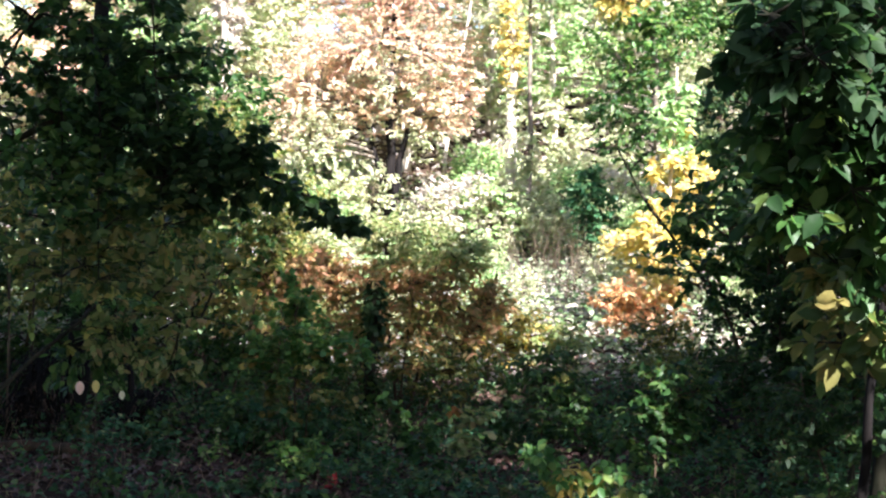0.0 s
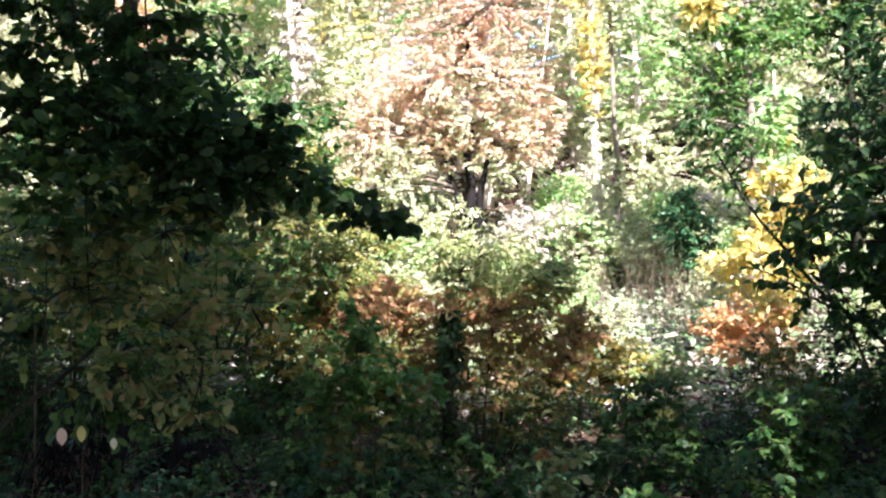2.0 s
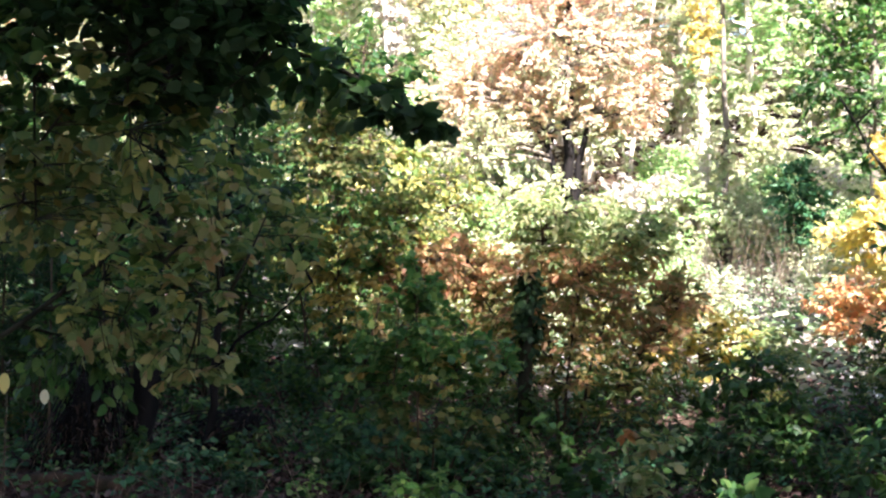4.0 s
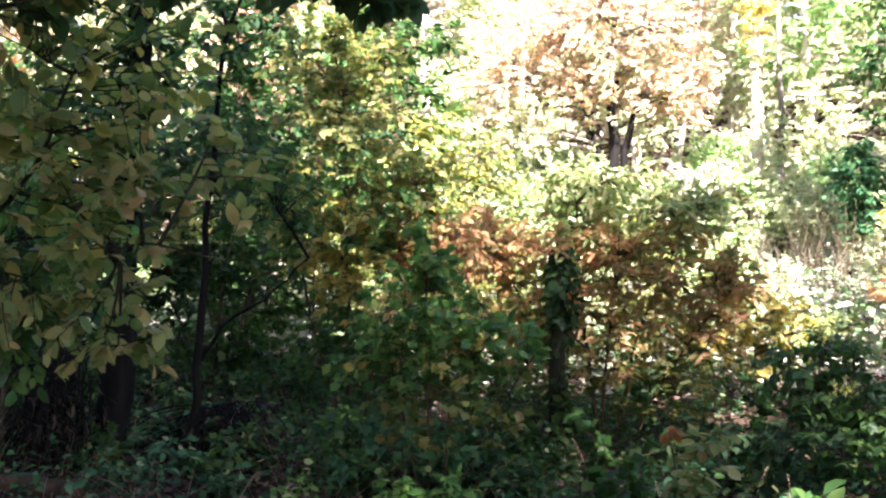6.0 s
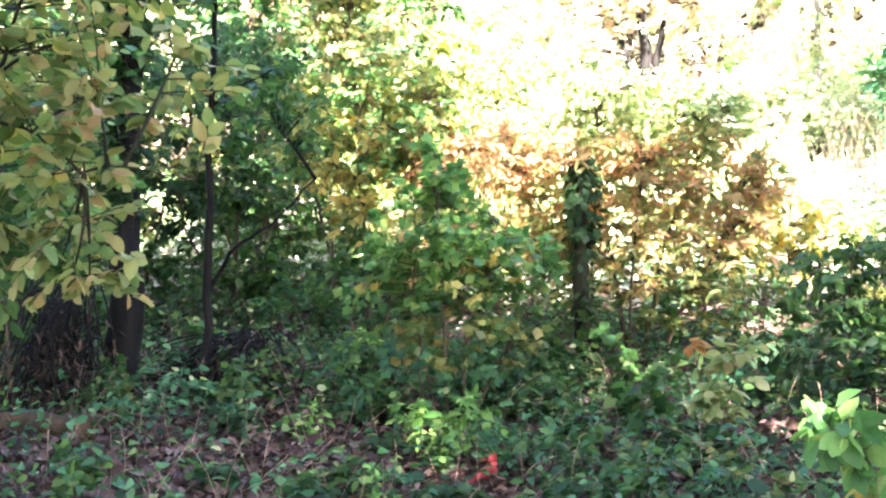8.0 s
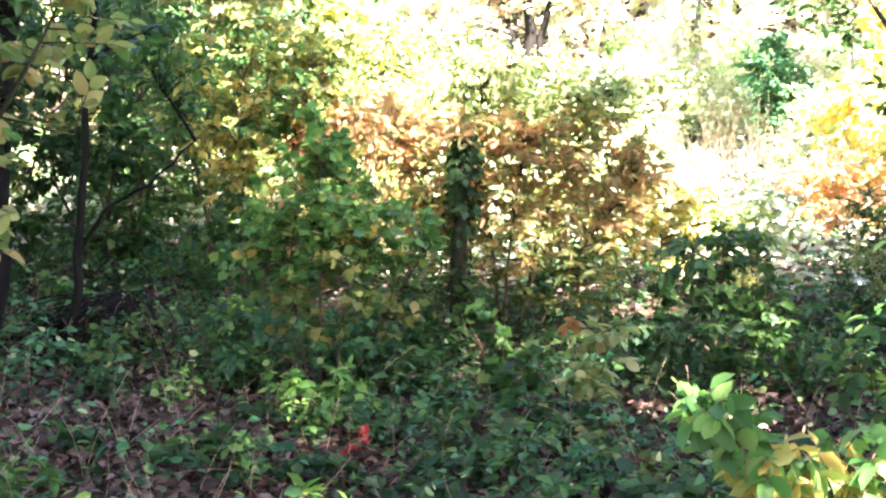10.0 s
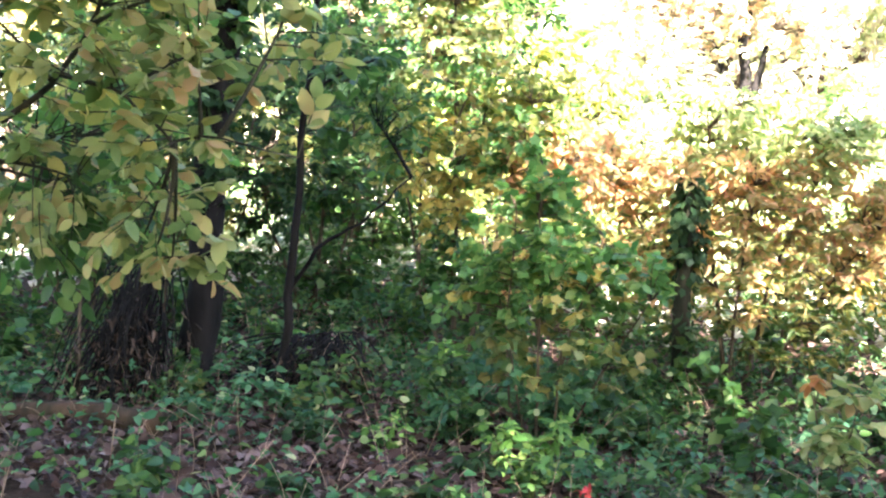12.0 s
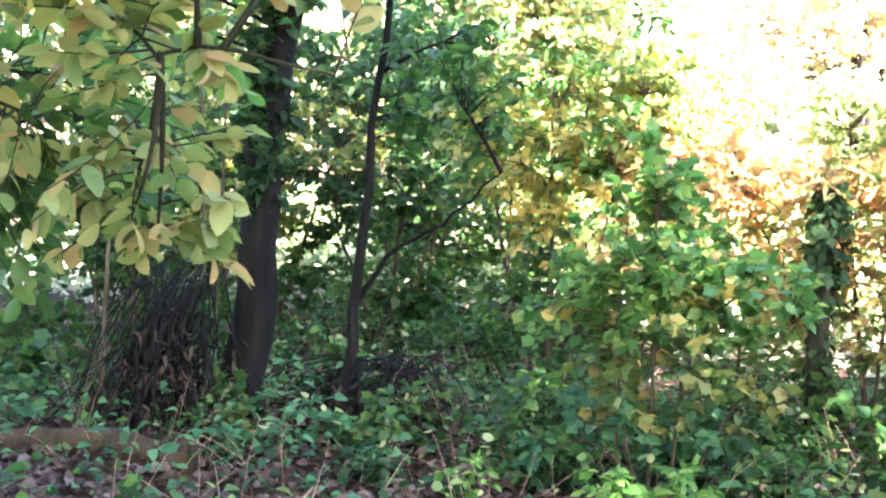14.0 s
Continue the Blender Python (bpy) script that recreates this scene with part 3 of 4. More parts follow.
SHRUBS = []
for i, pal in enumerate(["sunlit_green", "sunlit_green", "sunlit_fresh", "straw"]):
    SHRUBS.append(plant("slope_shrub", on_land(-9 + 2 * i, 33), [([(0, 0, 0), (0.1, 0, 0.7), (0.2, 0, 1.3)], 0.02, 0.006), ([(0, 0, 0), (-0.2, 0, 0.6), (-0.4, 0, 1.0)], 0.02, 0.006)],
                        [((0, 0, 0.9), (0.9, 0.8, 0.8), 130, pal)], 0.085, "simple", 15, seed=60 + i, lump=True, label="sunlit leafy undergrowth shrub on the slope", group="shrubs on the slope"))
for k in range(190):
    x, y = rng_far.uniform(-9, 9), rng_far.uniform(18.5, 35)
    if 1.2 < x < 3.2 and 22 < y < 26.5 or y < 21 and x < 4.5 and x > 1.8 or abs(x + 1.1) < 0.7 and y > 26.5:
        continue
    copy_thing(SHRUBS[int(rng_far.integers(4))], Matrix.Translation(on_land(x, y)) @ pose(0, 0, 0, 0, 0, rng_far.uniform(0, 360)) @ Matrix.Scale(rng_far.uniform(0.45, 0.8) + (0.5 if y > 27 else 0), 4))

# ---- the dell: shrubs and trees near the walk ----
# orange and green shrub round the ivy-clad snag
plant("large_leaved_shrub", on_land(-0.5, 14.15),
      [([(0, 0, 0), (-0.1, 0, 1.0), (-0.15, 0, 2.1)], 0.022, 0.006), ([(0.1, 0, 0), (0.3, 0.1, 0.9), (0.7, 0.1, 1.7)], 0.02, 0.006), ([(-0.1, 0.1, 0), (-0.45, 0, 0.9), (-0.8, 0, 1.6)], 0.02, 0.006), ([(0.2, 0, 0), (0.6, -0.1, 0.7), (1.0, 0, 1.2)], 0.016, 0.005), ([(0.0, -0.1, 0), (0.1, -0.2, 0.8), (0.2, -0.3, 1.5)], 0.016, 0.005)],
      # pale top tone imitates sun on the crown, olive lowest tone the shade beneath
      [((-0.05, 0, 2.0), (0.62, 0.5, 0.38), 95, "pale_green"), ((0.6, 0, 1.8), (0.62, 0.5, 0.42), 95, "pale_green"), ((-0.75, 0, 1.6), (0.6, 0.5, 0.35), 80, "orange_brown"),
       ((0.15, -0.1, 1.5), (1.05, 0.5, 0.32), 120, "orange_brown"), ((0.2, -0.1, 1.45), (1.05, 0.5, 0.42), 80, "russet_mix"), ((0.85, 0, 1.2), (0.5, 0.5, 0.42), 85, "orange_brown"), ((0.2, -0.1, 0.9), (1.1, 0.5, 0.45), 130, "russet_mix"), ((-0.6, 0, 1.0), (0.6, 0.5, 0.4), 70, "russet_mix"), ((0.4, 0, 0.5), (0.95, 0.5, 0.35), 60, "olive_green")],
      0.092, "long", 11, seed=71, singles=300, label="large-leaved shrub turning orange above green", category="shrub", wood=BARK_TWIG, tilt=0.9, droop=0.2)


def ivy_snag(x, y, top, seed):
    rng = np.random.default_rng(seed)
    b = on_land(x, y)
    h = top - b[2]
    root = new("ivy_clad_snag")
    root.location = b
    tagged(root, "dead stump wrapped in dark green ivy", "tree stump")
    s = Shape()
    s.tube([(0, 0, 0), (0.01, 0, h * 0.4), (0.05, 0, h * 0.8), (0.07, 0.01, h - 0.04)], [0.075, 0.06, 0.05, 0.045], 10, 0.12, rng)
    trunk = part("trunk", s.mesh("trunk", BARK_DARK), root)
    n = 560
    u = np.concatenate([rng.uniform(0.62, 1.0, 420), rng.uniform(0.2, 0.7, n - 420)])
    a = rng.uniform(0, 2 * math.pi, n)
    r = 0.045 + 0.085 * rng.uniform(0, 1, n) * (0.35 + 0.75 * np.sin(np.clip(u - 0.45, 0, 1) * 5.2) ** 2)
    pos = np.stack([r * np.cos(a) + 0.07 * u, r * np.sin(a), u * h], axis=1)
    dirs = np.stack([np.cos(a) * 0.6, np.sin(a) * 0.6, -0.8 + rng.normal(0, 0.3, n)], axis=1) + rng.normal(0, 0.3, (n, 3))
    norms = np.stack([np.cos(a), np.sin(a), 0.5 + 0 * a], axis=1) + rng.normal(0, 0.4, (n, 3))
    ivy = part("ivy", leaves_mesh("ivy", pos, dirs, norms, 0.06 * rng.uniform(0.6, 1.3, n), "lobed", leaf_mat("dark_green")), trunk, "dark green ivy leaves")
    tagged(ivy, kind="stuff")
    return root


ivy_snag(-0.79, 13.75, 1.2, 72)

plant("green_shrub", on_land(-1.36, 11.75),
      [([(0, 0, 0), (0.0, 0, 0.8), (0.02, 0, 1.65)], 0.012, 0.004), ([(0.05, 0, 0), (0.15, 0, 0.6), (0.36, 0, 1.25)], 0.01, 0.004), ([(-0.05, 0, 0), (-0.15, 0, 0.6), (-0.32, 0, 1.25)], 0.01, 0.004), ([(0.05, 0.1, 0), (0.35, 0.1, 0.5), (0.6, 0.1, 0.9)], 0.009, 0.004), ([(-0.1, -0.1, 0), (-0.16, -0.1, 0.7), (-0.1, -0.1, 1.4)], 0.008, 0.003)],
      [((0.0, 0, 1.5), (0.26, 0.3, 0.26), 34, "mid_green"), ((0.02, 0, 1.15), (0.46, 0.4, 0.34), 80, "mid_green"), ((0.36, 0.1, 1.0), (0.36, 0.35, 0.34), 50, "mid_green"), ((-0.24, 0, 0.95), (0.42, 0.35, 0.3), 52, "mid_green"), ((0.16, 0, 0.62), (0.55, 0.4, 0.26), 50, "olive_green"), ((0.05, 0, 0.9), (0.55, 0.4, 0.4), 9, "yellow"), ((-0.1, 0.1, 0.4), (0.6, 0.4, 0.22), 34, "blue_green")],
      0.066, "lobed", 10, seed=73, singles=300, label="green lobed-leaved shrub with a few yellow leaves", tilt=0.9)
plant("yellow_shrub", on_land(-2.3, 13.4),
      [([(0, 0, 0), (0, 0, 1.0), (0.0, 0, 2.6)], 0.024, 0.006), ([(0.05, 0, 0), (0.3, 0, 1.0), (0.55, 0, 1.9)], 0.018, 0.006), ([(-0.05, 0, 0), (-0.3, 0, 1.0), (-0.45, 0, 2.0)], 0.018, 0.006)],
      [((0.0, 0, 2.35), (0.6, 0.5, 0.55), 112, "olive_yellow"), ((0.5, 0, 1.8), (0.5, 0.5, 0.45), 82, "yellow_green"), ((-0.4, 0, 1.8), (0.45, 0.5, 0.5), 75, "yellow_green"), ((0.05, -0.2, 1.4), (0.45, 0.4, 0.6), 68, "yellow"), ((0.7, 0, 1.5), (0.45, 0.4, 0.35), 75, "orange_brown"), ((0.1, -0.1, 1.6), (0.7, 0.4, 0.7), 68, "mid_green"), ((-0.1, 0, 2.9), (0.75, 0.5, 0.45), 105, "yellow_green"), ((0, 0, 0.7), (0.6, 0.5, 0.4), 82, "green"), ((0.6, 0, 0.9), (0.5, 0.4, 0.4), 60, "russet_mix")],
      0.07, "ovate", 12, seed=74, singles=300, label="tall shrub with yellow and orange autumn leaves", tilt=0.8)

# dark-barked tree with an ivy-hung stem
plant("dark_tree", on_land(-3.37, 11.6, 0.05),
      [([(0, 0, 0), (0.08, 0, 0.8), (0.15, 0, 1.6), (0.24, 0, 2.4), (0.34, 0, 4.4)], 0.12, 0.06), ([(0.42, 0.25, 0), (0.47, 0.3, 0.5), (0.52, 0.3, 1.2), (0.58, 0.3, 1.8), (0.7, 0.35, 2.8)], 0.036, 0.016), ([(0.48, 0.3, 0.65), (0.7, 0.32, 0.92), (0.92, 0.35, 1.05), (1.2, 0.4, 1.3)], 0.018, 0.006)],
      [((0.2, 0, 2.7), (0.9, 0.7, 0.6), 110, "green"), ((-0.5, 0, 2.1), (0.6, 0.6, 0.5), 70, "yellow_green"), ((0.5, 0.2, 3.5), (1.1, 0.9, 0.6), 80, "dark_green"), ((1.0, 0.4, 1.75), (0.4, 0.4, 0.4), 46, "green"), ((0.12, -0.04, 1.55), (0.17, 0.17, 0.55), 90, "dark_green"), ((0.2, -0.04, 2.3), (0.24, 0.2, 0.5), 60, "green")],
      0.085, "ovate", 8, BARK_SHADED, 0.014, 0.004, seed=75, stem_name="trunk", singles=120, label="dark-barked tree with two slanting stems and ivy", category="tree")


def brush_heap(x, y, r, h, seed):
    rng = np.random.default_rng(seed)
    root = new("brush_heap")
    root.location = on_land(x, y)
    tagged(root, "heap of drooping dead brown twigs beneath the tree", "brush heap")
    s = Shape()
    tips = []
    for _ in range(240):
        u = rng.uniform(0, 1)
        start = np.array([rng.normal(-0.12 * (1 - u), 0.1) * r / 0.36, rng.normal(0, 0.12), h * (0.35 + 0.65 * u)])
        end = np.array([start[0] + r * rng.normal(-0.25, 0.55), start[1] - r * rng.uniform(-0.3, 0.9), max(0.0, start[2] - h * rng.uniform(0.45, 1.0))])
        path = curve_between(start, end, rng.uniform(-0.05, 0.3), 0.05, 6, rng)
        s.tube(path, np.linspace(0.0055, 0.002, 6), 4)
        for q in (2, 3, 4, 5):
            tips.append(path[q] + rng.normal(0, 0.03, 3))
    tagged(part("twigwork", s.mesh("twigwork", BARK_SHADED), root), kind="stuff")
    tips = np.array(tips)
    n = len(tips)
    d = rng.normal(0, 0.5, (n, 3)) - np.array([0, 0, 0.9])
    part("dead_foliage", leaves_mesh("dead_foliage", tips, d, rng.normal(0, 1, (n, 3)), 0.06 * rng.uniform(0.6, 1.2, n), "long", leaf_mat("dark_litter"), 0.3, 0.2), root, "shrivelled brown leaves")["kind"] = "stuff"
    return root


brush_heap(-3.5, 11.3, 0.34, 0.85, 76)
brush_heap(-2.75, 12.1, 0.45, 0.4, 77)

# overhanging tree by the walk: boughs above coloured dark as silhouettes, yellow boughs below
plant("overhanging_tree", on_land(-2.9, 7.3, 0.05),
      [([(0, 0, 0), (-0.05, 0, 1.4), (0.1, 0, 2.6), (0.3, 0.1, 4.5)], 0.11, 0.05),
       ([(0.0, 0, 0.9), (0.35, 0.45, 1.35), (0.72, 0.9, 1.73), (0.84, 0.95, 1.86), (1.0, 1.0, 2.25)], 0.017, 0.006), ([(0.82, 0.93, 1.83), (1.04, 0.9, 1.77), (1.21, 0.9, 1.62), (1.32, 0.9, 1.64), (1.6, 0.9, 1.57)], 0.007, 0.003),
       ([(0.1, 0, 2.5), (0.8, 0, 2.85), (1.5, -0.1, 2.6), (2.05, -0.1, 2.42), (2.4, -0.1, 2.2)], 0.024, 0.006),
       ([(0.1, 0, 2.55), (0.6, -0.1, 3.4), (0.95, -0.15, 3.3), (1.0, -0.15, 2.6), (0.98, -0.15, 1.9)], 0.012, 0.004), ([(0.1, 0, 2.9), (0.9, -0.1, 3.7), (1.28, -0.2, 3.5), (1.33, -0.2, 2.7), (1.36, -0.2, 2.2)], 0.012, 0.003), ([(0.1, 0, 2.6), (0.5, -0.1, 3.2), (0.75, -0.1, 3.0), (0.78, -0.1, 2.3), (0.74, -0.1, 1.7)], 0.01, 0.003)],
      [((1.25, 1.0, 1.9), (0.5, 0.5, 0.36), 63, "olive_yellow"), ((0.95, 1.0, 1.45), (0.42, 0.5, 0.26), 39, "olive_yellow"), ((0.6, 0.9, 1.9), (0.6, 0.6, 0.5), 56, "yellow_green"), ((1.15, 1.0, 1.28), (0.26, 0.3, 0.12), 9, "olive_yellow"), ((0.6, 1.1, 1.35), (0.5, 0.5, 0.35), 42, "green"), ((0.9, 1.1, 2.35), (0.75, 0.6, 0.4), 49, "yellow_green"), ((0.7, 1.5, 1.8), (0.6, 0.4, 0.5), 42, "mid_green"),
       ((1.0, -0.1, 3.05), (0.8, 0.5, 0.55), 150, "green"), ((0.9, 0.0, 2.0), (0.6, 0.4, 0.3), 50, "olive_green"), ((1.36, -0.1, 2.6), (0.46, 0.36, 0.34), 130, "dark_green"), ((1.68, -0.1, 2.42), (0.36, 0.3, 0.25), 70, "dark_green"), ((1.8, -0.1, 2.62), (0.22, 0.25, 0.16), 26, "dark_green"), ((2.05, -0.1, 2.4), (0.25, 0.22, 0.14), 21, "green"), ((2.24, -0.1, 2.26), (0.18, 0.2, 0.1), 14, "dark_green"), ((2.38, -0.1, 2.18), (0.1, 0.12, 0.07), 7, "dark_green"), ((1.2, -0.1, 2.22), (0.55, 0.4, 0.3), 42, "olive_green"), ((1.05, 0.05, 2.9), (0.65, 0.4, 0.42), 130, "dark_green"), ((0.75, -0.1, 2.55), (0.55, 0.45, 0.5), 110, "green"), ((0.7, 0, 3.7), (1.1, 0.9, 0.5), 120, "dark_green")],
      0.066, "fine_ovate", 9, BARK_DARK, 0.009, 0.003, seed=78, stem_name="trunk", singles=300, label="tree with drooping yellowing boughs and upper leaves coloured dark as in shade", category="tree", rise=0.05, droop=0.3, tilt=0.75)

# bough hanging on the other side of the walk, its shade coloured in
plant("hanging_bough_tree", on_land(3.2, 4.2, 0.05),
      [([(0, 0, 0), (0.0, 0, 1.6), (-0.1, 0, 3.2), (-0.2, 0, 5.0)], 0.12, 0.05), ([(-0.05, 0, 2.7), (-0.8, 0, 3.2), (-1.5, 0, 3.2), (-2.1, 0.1, 2.9)], 0.026, 0.007)],
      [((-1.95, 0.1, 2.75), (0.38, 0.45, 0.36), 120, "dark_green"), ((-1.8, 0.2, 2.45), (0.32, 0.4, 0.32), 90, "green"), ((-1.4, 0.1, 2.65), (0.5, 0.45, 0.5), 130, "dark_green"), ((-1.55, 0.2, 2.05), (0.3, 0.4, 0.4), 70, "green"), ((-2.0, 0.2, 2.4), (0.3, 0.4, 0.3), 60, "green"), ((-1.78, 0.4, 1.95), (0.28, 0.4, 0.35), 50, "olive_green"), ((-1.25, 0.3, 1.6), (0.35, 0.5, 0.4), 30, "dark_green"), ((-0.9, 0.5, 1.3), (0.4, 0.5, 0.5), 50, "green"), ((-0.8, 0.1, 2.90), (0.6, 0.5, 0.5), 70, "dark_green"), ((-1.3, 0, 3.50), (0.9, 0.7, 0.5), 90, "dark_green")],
      0.085, "ovate", 9, BARK_DARK, 0.012, 0.004, seed=79, stem_name="trunk", singles=150, label="tree with a leafy bough hanging low, coloured dark as in shade", category="tree", rise=0.05, tilt=0.8)
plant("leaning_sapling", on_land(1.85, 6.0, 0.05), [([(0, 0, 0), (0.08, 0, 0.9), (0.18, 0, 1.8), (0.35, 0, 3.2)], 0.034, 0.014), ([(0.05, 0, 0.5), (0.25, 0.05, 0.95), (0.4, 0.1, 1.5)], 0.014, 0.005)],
      [((0.3, 0, 2.7), (0.4, 0.4, 0.4), 40, "green"), ((0.35, 0.1, 1.3), (0.25, 0.25, 0.3), 18, "dark_green")], 0.075, "ovate", 7, BARK_SHADED, 0.008, 0.003, seed=179, stem_name="trunk", singles=80, label="dark leaning sapling in the shade by the walk", category="tree")

# slanting dead branch and dark trunk on the edge of the sun
def fallen_branch(pts, r, seed, label):
    rng = np.random.default_rng(seed)
    root = new("slanting_branch")
    root.location = pts[0]
    tagged(root, label, "branch")
    p = np.array(pts) - np.array(pts[0])
    s = Shape()
    t = np.linspace(0, len(p) - 1, 14)
    path = np.stack([np.interp(t, range(len(p)), p[:, i]) for i in range(3)], axis=1)
    path[1:-1] += rng.normal(0, 0.02, path[1:-1].shape)
    s.tube(path, np.linspace(r, r * 0.3, 14), 7, 0.1, rng)
    part("bough", s.mesh("bough", BARK_DARK), root)
    for i in (4, 6, 8, 9, 11, 12):
        e = path[i] + np.array([rng.uniform(-0.3, 0.3), rng.uniform(-0.2, 0.2), rng.uniform(0.1, 0.4)])
        tw = Shape()
        tw.tube(curve_between(path[i], e, 0.1, 0.08, 5, rng), np.linspace(r * 0.3, r * 0.1, 5), 4)
        part("twig", tw.mesh("twig", BARK_DARK), root)
    return root


fallen_branch([on_land(3.95, 14.0), (3.55, 14, 0.55), (3.0, 14, 1.05), (2.3, 14, 1.85), (1.9, 14, 2.6)], 0.035, 80, "dark dead branch slanting up out of the shrubs")
plant("dark_tree", on_land(3.3, 9.8, 0.05), [([(0, 0, 0), (0.1, 0, 1.2), (0.0, 0, 2.6), (0.0, 0, 4.5)], 0.07, 0.04), ([(-0.2, 0, 0), (-0.15, 0, 0.8), (0.1, 0, 1.6)], 0.025, 0.012)],
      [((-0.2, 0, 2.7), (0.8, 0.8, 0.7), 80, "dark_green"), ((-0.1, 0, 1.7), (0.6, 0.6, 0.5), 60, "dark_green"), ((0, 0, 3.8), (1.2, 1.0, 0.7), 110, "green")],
      0.1, "ovate", 8, BARK_DARK, 0.014, 0.005, seed=81, stem_name="trunk", label="dark-barked tree in the shade with green leaves", category="tree")

# shrubs on the other side of the dell
plant("dark_green_shrub", on_land(0.95, 12.2), [([(0, 0, 0), (0, 0, 0.5), (0.05, 0, 1.0)], 0.014, 0.005), ([(0, 0, 0), (0.2, 0, 0.4), (0.35, 0, 0.8)], 0.012, 0.005)],
      [((0, 0, 0.8), (0.4, 0.4, 0.3), 60, "green"), ((0.25, 0, 0.5), (0.5, 0.4, 0.3), 60, "green"), ((-0.2, 0, 0.4), (0.4, 0.4, 0.3), 40, "dark_green")],
      0.075, "ovate", 9, seed=82, singles=160, label="dense dark green shrub")
plant("dark_green_shrub", on_land(1.75, 10.6), [([(0, 0, 0), (0, 0, 0.5), (0.05, 0, 1.0)], 0.014, 0.005)],
      [((0, 0, 0.65), (0.5, 0.4, 0.35), 80, "green"), ((0.2, 0, 1.0), (0.5, 0.4, 0.3), 50, "green")], 0.08, "ovate", 9, seed=83, singles=120, label="dense dark green shrub")
plant("sunlit_shrub", on_land(0.75, 15.6), [([(0, 0, 0), (0, 0, 0.5), (0.05, 0, 1.0)], 0.014, 0.005)],
      [((0, 0, 0.7), (0.7, 0.5, 0.4), 90, "yellow"), ((0.6, 0, 0.6), (0.6, 0.4, 0.35), 60, "pale_green")], 0.085, "ovate", 9, seed=84, singles=120, label="low shrub with small yellow leaves")
plant("orange_topped_sapling", on_land(0.14, 11.5), [([(0, 0, 0), (0.0, 0, 0.35), (-0.05, 0, 0.68)], 0.008, 0.003), ([(0.02, 0, 0), (0.12, 0, 0.35), (0.22, 0, 0.62)], 0.006, 0.003)],
      [((-0.06, 0, 0.64), (0.07, 0.08, 0.05), 2, "orange"), ((0.14, 0, 0.6), (0.22, 0.2, 0.1), 12, "olive_yellow"), ((0.05, 0, 0.38), (0.26, 0.2, 0.18), 26, "pale_green")], 0.085, "ovate", 6, twig_r=0.0025, limb_r=0.004, seed=85, singles=200, label="small sapling with a few orange upper leaves")
plant("yellowing_sapling", on_land(0.77, 7.7), [([(0, 0, 0), (-0.03, 0, 0.5), (-0.15, 0, 0.98)], 0.009, 0.003), ([(0, 0, 0), (0.1, 0, 0.4), (0.25, 0, 0.75)], 0.007, 0.003), ([(0.05, 0, 0), (-0.05, -0.05, 0.4), (-0.2, -0.1, 0.6)], 0.006, 0.003)],
      [((-0.2, 0, 1.0), (0.2, 0.18, 0.1), 16, "mid_green"), ((-0.02, 0, 0.86), (0.2, 0.2, 0.14), 18, "yellow"), ((0.12, 0, 0.9), (0.3, 0.25, 0.12), 20, "mid_green"), ((0.1, 0, 0.6), (0.4, 0.25, 0.22), 34, "mid_green"), ((0.25, 0, 0.75), (0.25, 0.2, 0.2), 18, "yellow_green"), ((0.0, -0.05, 0.4), (0.4, 0.25, 0.2), 26, "green")], 0.07, "ovate", 6, twig_r=0.0025, limb_r=0.004, seed=86, singles=300, label="sapling with broad yellow and green leaves in sun", droop=0.7, tilt=0.7)
plant("red_seedling", on_land(-0.93, 10.75), [([(0, 0, 0), (0, 0, 0.1), (0.02, 0, 0.2)], 0.004, 0.002)], [((0, 0, 0.17), (0.1, 0.1, 0.07), 6, "red")], 0.05, "ovate", 5, twig_r=0.0015, limb_r=0.002, seed=87, singles=60, label="small seedling with dark red leaves")



def pale_leaf_seedling(x, y, top, seed):
    rng = np.random.default_rng(seed)
    b = on_land(x, y)
    h = top - b[2]
    root = new("pale_leaved_seedling")
    root.location = b
    tagged(root, "thin seedling with a few hanging leaves coloured pale as if sunlit", "sapling")
    sh = Shape()
    sh.tube(curve_between((0, 0, 0), (0.04, 0, h), 0.0, 0.02, 8, rng), np.linspace(0.004, 0.0018, 8), 5)
    stem = part("stem", sh.mesh("stem", BARK_TWIG), root)
    # pale slope tones stand in for sun falling on these few leaves
    for dx, dz, size, turn, mat in ((-0.05, 0.03, 0.075, 8, "apricot"), (0.035, 0.035, 0.07, -6, "sunlit_yellow"), (0.17, -0.02, 0.05, 14, "apricot")):
        tw = Shape()
        tw.tube(curve_between((0.04, 0, h - 0.03), (dx, -0.01, h + dz), 0.3, 0.03, 5, rng), np.linspace(0.0018, 0.0011, 5), 4)
        part("leaf_stalk", tw.mesh("leaf_stalk", BARK_TWIG), stem)
        ob = part("leaf", single_leaf("ovate", mat, 0), root)
        ob.matrix_basis = pose(dx, -0.01, h + dz, 12, 82, turn - 78) @ Matrix.Scale(size, 4)
    return root


pale_leaf_seedling(-1.85, 6.72, 0.78, 88)

